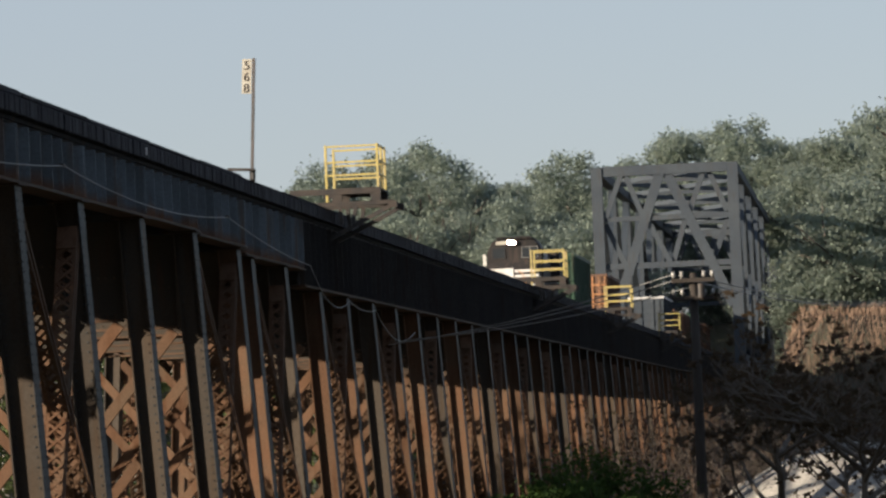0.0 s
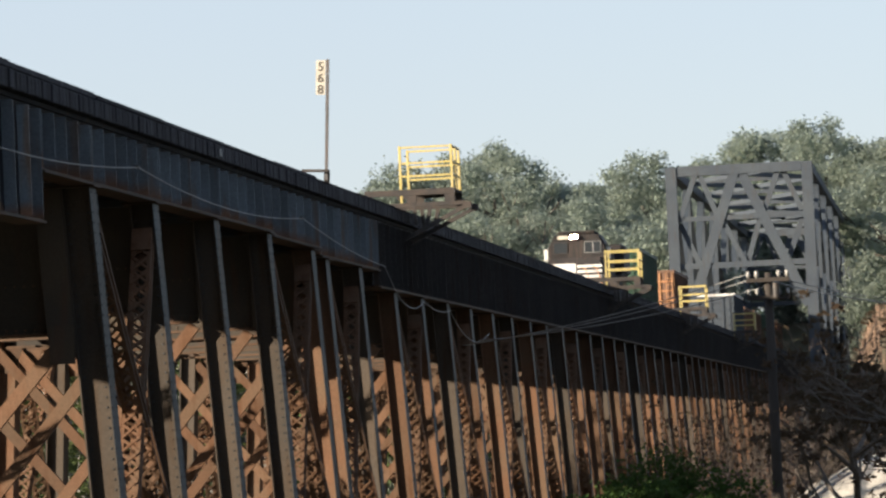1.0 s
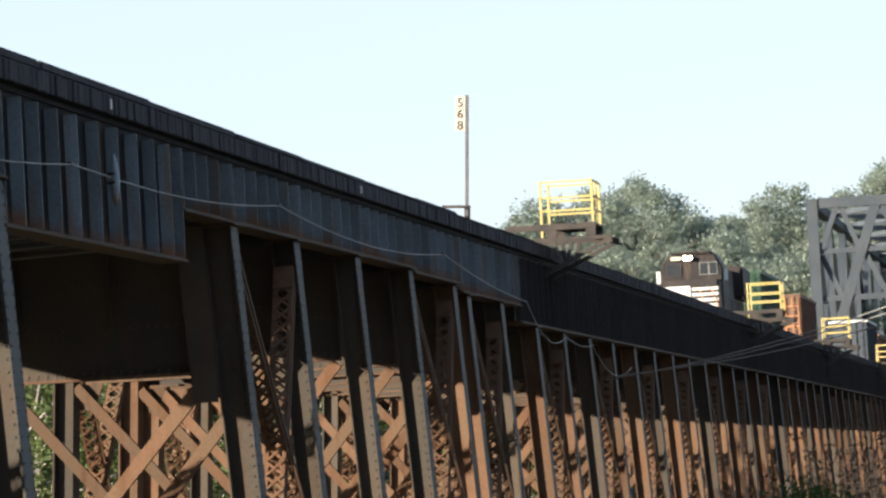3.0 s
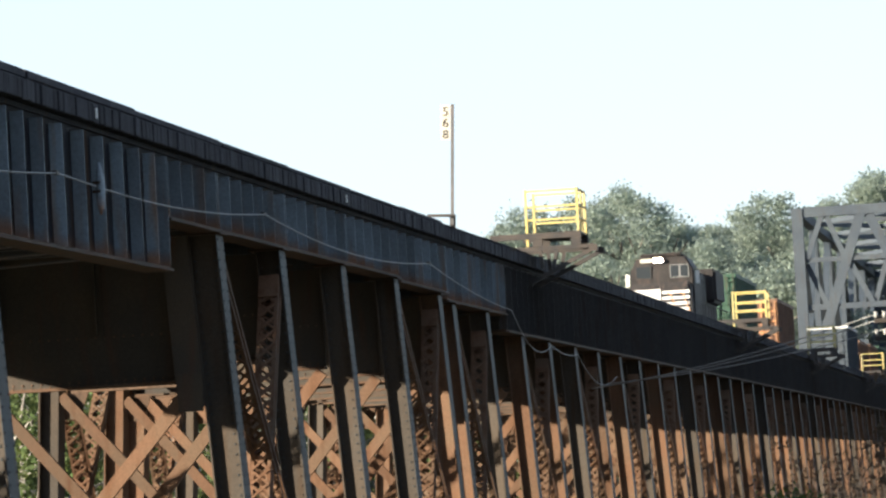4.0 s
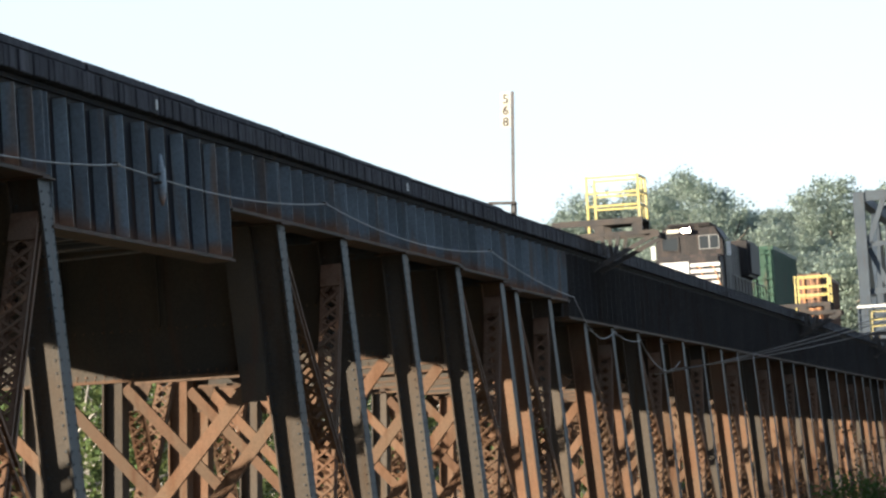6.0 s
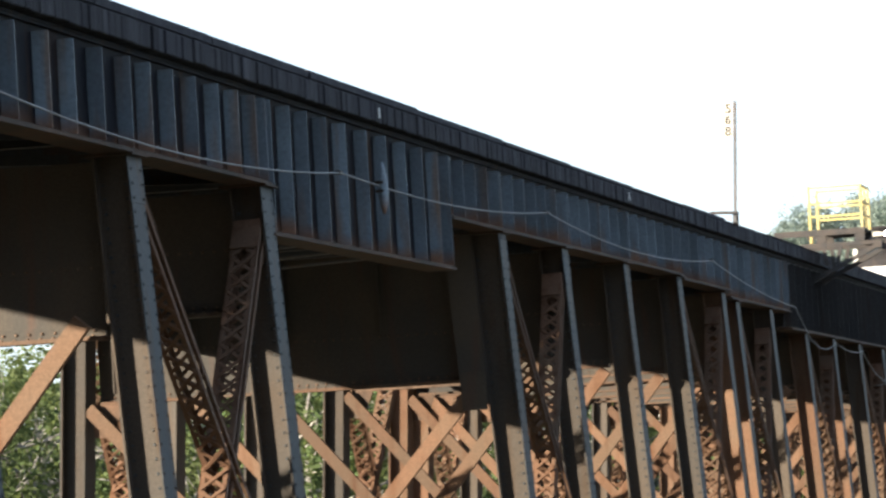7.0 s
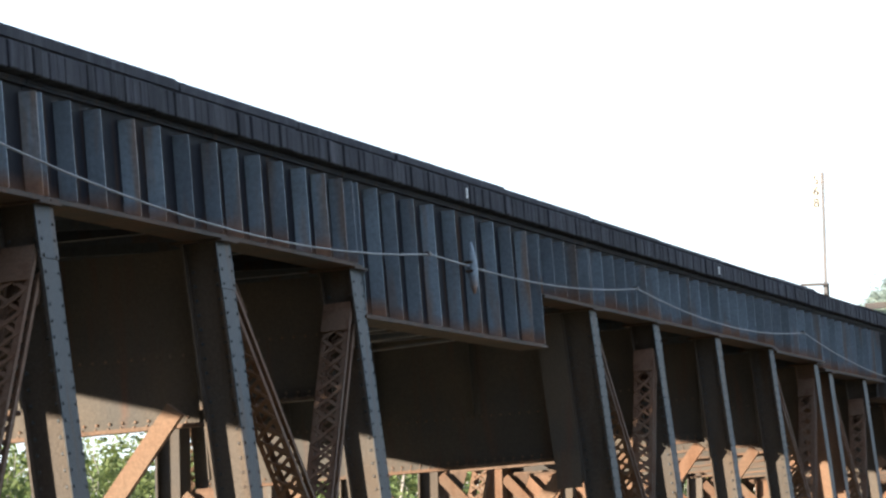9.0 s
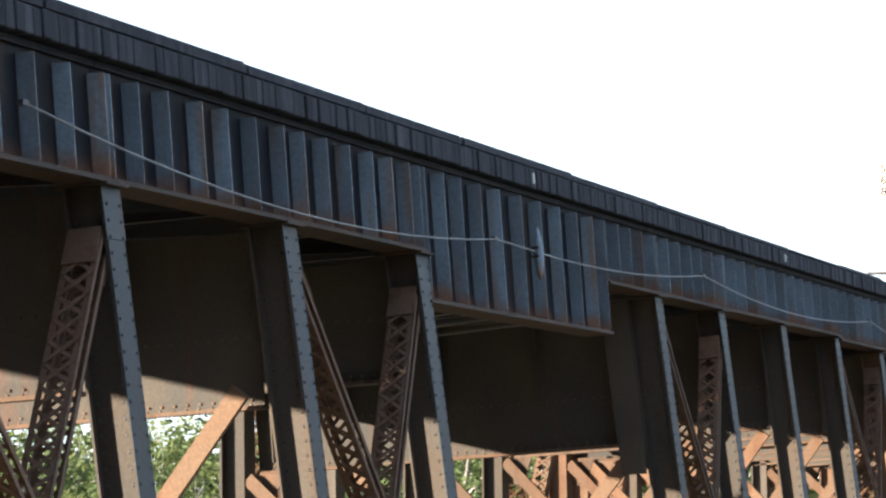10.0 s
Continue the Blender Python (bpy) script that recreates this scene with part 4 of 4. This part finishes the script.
# ---- vegetation ----
def leaf_cloud(rng, lobes, count, size, clump, verts, faces, outward=0.0, fluff=1.0):
    """Small folded leaf sprays scattered in clumps over the shells of some lobes."""
    total = sum(l[1] ** 2 for l in lobes)
    for c, r, squash in lobes:
        for _ in range(max(1, int(count * r * r / total / clump))):
            d = Vector((rng.gauss(0, 1), rng.gauss(0, 1), rng.gauss(0, 1))).normalized()
            centre = c + Vector((d.x, d.y, d.z * squash)) * r * rng.uniform(0.55, 1.08)
            spread = r * rng.uniform(0.10, 0.24) * fluff
            for _ in range(clump):
                p = centre + Vector((rng.gauss(0, spread), rng.gauss(0, spread), rng.gauss(0, spread * 0.7)))
                s = size * rng.uniform(0.6, 1.4)
                a = Vector((rng.gauss(0, 1), rng.gauss(0, 1), rng.gauss(0, 0.6))).normalized()
                b = a.cross(Vector((rng.gauss(0, 1), rng.gauss(0, 1), rng.gauss(0, 1)))).normalized()
                if outward:
                    out = (d * outward + Vector((rng.gauss(0, 0.6), rng.gauss(0, 0.6), rng.gauss(0, 0.6)))).normalized()
                    a = (a - out * a.dot(out)).normalized()
                    b = out.cross(a)
                i = len(verts)
                verts.extend((p - a * s, p + b * s * 0.45 - a * s * 0.1, p + a * s, p - b * s * 0.5 + a * s * 0.15))
                faces.append((i, i + 1, i + 2, i + 3))


def branch(bm, rng, p, d, length, r, depth, tips, sides=6):
    """A bent limb that forks."""
    q = p + d * length * 0.55 + Vector((rng.uniform(-1, 1), rng.uniform(-1, 1), rng.uniform(-0.3, 0.6))) * length * 0.08
    e = q + (d + Vector((rng.uniform(-0.35, 0.35), rng.uniform(-0.35, 0.35), rng.uniform(-0.05, 0.3)))).normalized() * length * 0.45
    tube(bm, [p, q, e], [r, r * 0.75, r * 0.5], sides, cap=False)
    tips.append(e)
    if depth:
        for o, base in ((0.5, q), (1.0, e), (1.0, e)):
            nd = (d + Vector((rng.uniform(-0.9, 0.9), rng.uniform(-0.9, 0.9), rng.uniform(-0.2, 0.6)))).normalized()
            branch(bm, rng, base, nd, length * rng.uniform(0.5, 0.75), r * 0.5, depth - 1, tips, max(3, sides - 1))


def tree(seed, height, spread, leaves, size, leaf, bark, label, name="tree", group="", lobes_n=18, low=0.3, depth=1, outward=0.0, lobe=1.0, fluff=1.0):
    rng = random.Random(seed)
    g = thing(name, label, "tree" if name == "tree" else "shrub", group)
    bm, tips = bmesh.new(), []
    lean = Vector((rng.uniform(-0.05, 0.05), rng.uniform(-0.05, 0.05), 1))
    r0 = height * 0.018 + 0.03
    tube(bm, [lean * (-0.4), lean * height * 0.35, lean * height * 0.75], [r0 * 1.2, r0 * 0.85, r0 * 0.35], 8)
    for k in range(7 if depth else 5):
        z = height * rng.uniform(low, 0.72)
        ang = rng.uniform(0, math.tau)
        d = Vector((math.cos(ang), math.sin(ang), rng.uniform(0.25, 0.9))).normalized()
        branch(bm, rng, lean * z, d, spread * rng.uniform(0.55, 0.95), r0 * 0.45, depth, tips)
    part("trunk", bm, bark, g)
    lobes = []
    for k in range(lobes_n):
        f = rng.uniform(low, 1.0)
        width = spread * (1 - abs(f - 0.55) * 1.2) * rng.uniform(0.3, 1.0)
        ang = rng.uniform(0, math.tau)
        r = spread * rng.uniform(0.22, 0.42) * lobe
        lobes.append((Vector((math.cos(ang) * width, math.sin(ang) * width, min(height - r * 0.7, height * f))), r, 0.8))
    for t in tips[::2]:
        lobes.append((t, spread * rng.uniform(0.12, 0.22), 0.8))
    verts, faces = [], []
    leaf_cloud(rng, lobes, leaves, size, 9, verts, faces, outward, fluff)
    me = bpy.data.meshes.new("crown")
    me.from_pydata(verts, [], faces)
    me.materials.append(leaf)
    part("crown", me, leaf, g)
    return g


def bare_shrub(seed, height, spread, twigs, label, leaf=None):
    """A many-stemmed leafless shrub, with a few withered leaves."""
    rng = random.Random(seed)
    g = thing("shrub", label, "shrub", "shrubs beside the viaduct")
    bm, tips = bmesh.new(), []
    for k in range(twigs):
        ang = rng.uniform(0, math.tau)
        d = Vector((math.cos(ang) * 0.5, math.sin(ang) * 0.5, rng.uniform(0.7, 1.3))).normalized()
        branch(bm, rng, Vector((rng.uniform(-0.4, 0.4) * spread * 0.5, rng.uniform(-0.4, 0.4) * spread * 0.5, -0.2)), d, height * rng.uniform(0.4, 0.6), 0.05, 3, tips, 5)
    part("branchwork", bm, TWIG, g)
    verts, faces = [], []
    leaf_cloud(rng, [(t, spread * 0.12, 0.9) for t in tips[::3]], int(len(tips) * 0.8), 0.08, 4, verts, faces)
    me = bpy.data.meshes.new("leaves")
    me.from_pydata(verts, [], faces)
    me.materials.append(leaf or LEAF_DRY)
    part("leaves", me, leaf or LEAF_DRY, g)
    return g


def plant(proto, places, rng, scale=(0.85, 1.2), tall=None, sink=0.1):
    """Copies of some trees at places (x, y); the first ones are the originals themselves."""
    for i, (x, y) in enumerate(places):
        s = rng.uniform(*scale) * (tall(x) if tall else 1.0)
        m = pose(x, y, land(x, y) - sink, 0, 0, rng.uniform(0, 360))
        if i < len(proto):
            ob = proto[i]
            ob.matrix_basis = m
        else:
            ob = copy_thing(proto[i % len(proto)], m)
        ob.scale = (s, s, s * rng.uniform(0.92, 1.1))


rng = random.Random(12)
far_trees = [tree(100 + k, 19.5 + k, 7.0, 30000, 0.21, LEAF_HAZED, BARK, "leafy green tree on the far wooded ridge", group="trees of the far ridge", low=0.12, outward=0.3, lobes_n=46, lobe=0.75, fluff=1.7) for k in range(5)]
spots = []
for x in np.arange(-118, 34, 7.4):
    for yy in (468, 508, 536, 562):
        spots.append((x + rng.uniform(-2.4, 2.4), yy + rng.uniform(-8, 8)))
spots = [(x, yy) for x, yy in spots if not (-27 < x < -8.5 and yy < 532)]
rng.shuffle(spots)
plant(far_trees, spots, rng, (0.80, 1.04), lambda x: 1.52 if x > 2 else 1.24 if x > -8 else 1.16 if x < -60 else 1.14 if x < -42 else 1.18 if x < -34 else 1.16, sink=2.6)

near_trees = [tree(200 + k, 10.5 + k, 4.6, 7000, 0.125, LEAF, PALE_BARK, "sunlit green tree seen through the trestle", group="trees behind the viaduct", low=0.05, depth=2) for k in range(4)]
spots = []
for x in np.arange(-92, -27, 4.2):
    for yy in (150, 168, 190):
        spots.append((x + rng.uniform(-2, 2) - (yy - 150) * 0.2, yy + rng.uniform(-7, 7)))
rng.shuffle(spots)
plant(near_trees, spots, rng, (0.9, 1.18))
mid = []
for x in np.arange(-130, -30, 6.5):
    mid.append((x + rng.uniform(-3, 3), 300 + rng.uniform(-30, 30)))
mid_tree = [tree(300 + k, 13 + k, 5.5, 3200, 0.3, LEAF, BARK, "green tree in the valley behind the viaduct", group="trees behind the viaduct", low=0.08) for k in range(2)]
plant(mid_tree, mid, rng)

bush = tree(400, 5.95, 1.4, 42000, 0.036, LEAF_BUSH, BARK, "dark green round-topped bush in front of the viaduct", name="shrub", low=0.35, depth=2, lobes_n=44, lobe=0.85, fluff=1.3)
bush.matrix_basis = pose(-3.65, 60, land(-3.65, 60) - 0.25)

shrubs = [bare_shrub(500 + k, 4.5 + 0.8 * k, 2.6, 9, "tangled leafless shrub with a few withered leaves") for k in range(4)]
spots = [(-10.2 + rng.uniform(-1.5, 2.2), 172 + 11 * k + rng.uniform(-4, 4)) for k in range(9)]
spots += [(rng.uniform(-10.5, 0.0), 256 + 2.6 * k + rng.uniform(-1, 1)) for k in range(15)]
plant(shrubs[:4], [s for s in spots if s[1] < 255], rng, (0.8, 1.3))
shrubs_tall = [copy_thing(s, pose(0, 0, 0)) for s in shrubs]
plant(shrubs_tall, [s for s in spots if s[1] >= 255], rng, (1.15, 1.6))
lone = [tree(600, 7.5, 3.2, 700, 0.12, LEAF_DRY, BARK, "thin dark tree with few yellowing leaves", low=0.3, depth=3),
        tree(601, 6.8, 3.0, 600, 0.12, LEAF_DRY, BARK, "thin dark tree with few yellowing leaves", low=0.3, depth=3)]
plant(lone, [(-2.6, 118), (-0.6, 112), (1.2, 130), (-1.2, 140)], rng, (0.8, 1.0))

# weeds on the bank and in the valley
verts, faces = [], []
rng = random.Random(77)
for _ in range(42000):
    if rng.random() < 0.6:
        x, yy = rng.uniform(-10, 14), rng.uniform(296, 400)
    else:
        x, yy = rng.uniform(-12, 4), rng.uniform(120, 300)
    z, h = land(x, yy), rng.uniform(0.3, 1.0)
    ang = rng.uniform(0, math.tau)
    d, lean = Vector((math.cos(ang), math.sin(ang), 0)) * 0.035, Vector((rng.gauss(0, 0.25), rng.gauss(0, 0.25), 1)) * h
    b = Vector((x, yy, z - 0.05))
    i = len(verts)
    verts.extend((b - d, b + d, b + d * 0.8 + lean, b - d * 0.6 + lean * 0.95))
    faces.append((i, i + 1, i + 2, i + 3))
me = bpy.data.meshes.new("weeds")
me.from_pydata(verts, [], faces)
me.materials.append(REED)
tagged(part("weeds", me, REED), "dry reddish weeds covering the bank", "weeds", kind="stuff")

# pale mound standing in for a white roof-like shape beyond the shrubs
bm = bmesh.new()
rng = random.Random(5)
rings = []
for k in range(9):
    f = k / 8
    rings.append([bm.verts.new((math.cos(a) * 9.5 * (1 - f) * (1 + 0.12 * noise.noise((math.cos(a) * 2, math.sin(a) * 2, f * 2))), math.sin(a) * 6 * (1 - f),
                                3.6 * math.sin(f * 1.5) + 0.15 * noise.noise((a * 2, f * 5, 1.0)))) for a in [j * math.tau / 28 for j in range(28)]])
for a, b in zip(rings, rings[1:]):
    for j in range(28):
        bm.faces.new((a[j], a[(j + 1) % 28], b[(j + 1) % 28], b[j]))
heap = part("mound", bm, PALE_MOUND, smooth=True)
tagged(heap, "pale sunlit mound standing in for a white roof-like shape beyond the shrubs", "mound")
heap.location = (-1.5, 250, land(-1.5, 250) + 0.1)
heap.scale = (1.1, 1, 1.22)

# ---- ties, each on its own near the eye ----
bm = bmesh.new()
box(bm, -0.9, 0.0, 0, 0.238, 0.0, 0.272)
bevelled(bm, 0.012, 1)
tie_mesh = mesh_of("tie", bm, TIE)
rng = random.Random(9)
yy, k = 38.0, 0
rest = bmesh.new()
while yy < VIADUCT_END:
    dx, dz = rng.uniform(-0.02, 0.008), rng.uniform(0.0, 0.012)
    if k < 290:
        ob = part("tie", tie_mesh, TIE, deck)
        ob.location = (NEAR + dx, yy, up(5.258 + dz))
        ob.rotation_euler = (0, rng.uniform(-0.006, 0.006), rng.uniform(-0.012, 0.012))
    else:
        box(rest, NEAR - 0.6, NEAR + dx, yy, yy + 0.235, up(5.256), up(5.53 + dz))
    yy += 0.255 + rng.uniform(-0.012, 0.012)
    k += 1
tagged(part("tie_row", rest, TIE, deck), kind="stuff")


def motions():
    """The train rolls towards the eye at a steady pace."""
    y_start, speed = 240.1, 7.8
    for ob, back in TRAIN:
        walk(ob, [(t, pose(TRACK_X, y_start + back - speed * t, up(RAIL_Z))) for t in (0.0, 2.5, 5.0, 7.5, 10.0)])


motions()
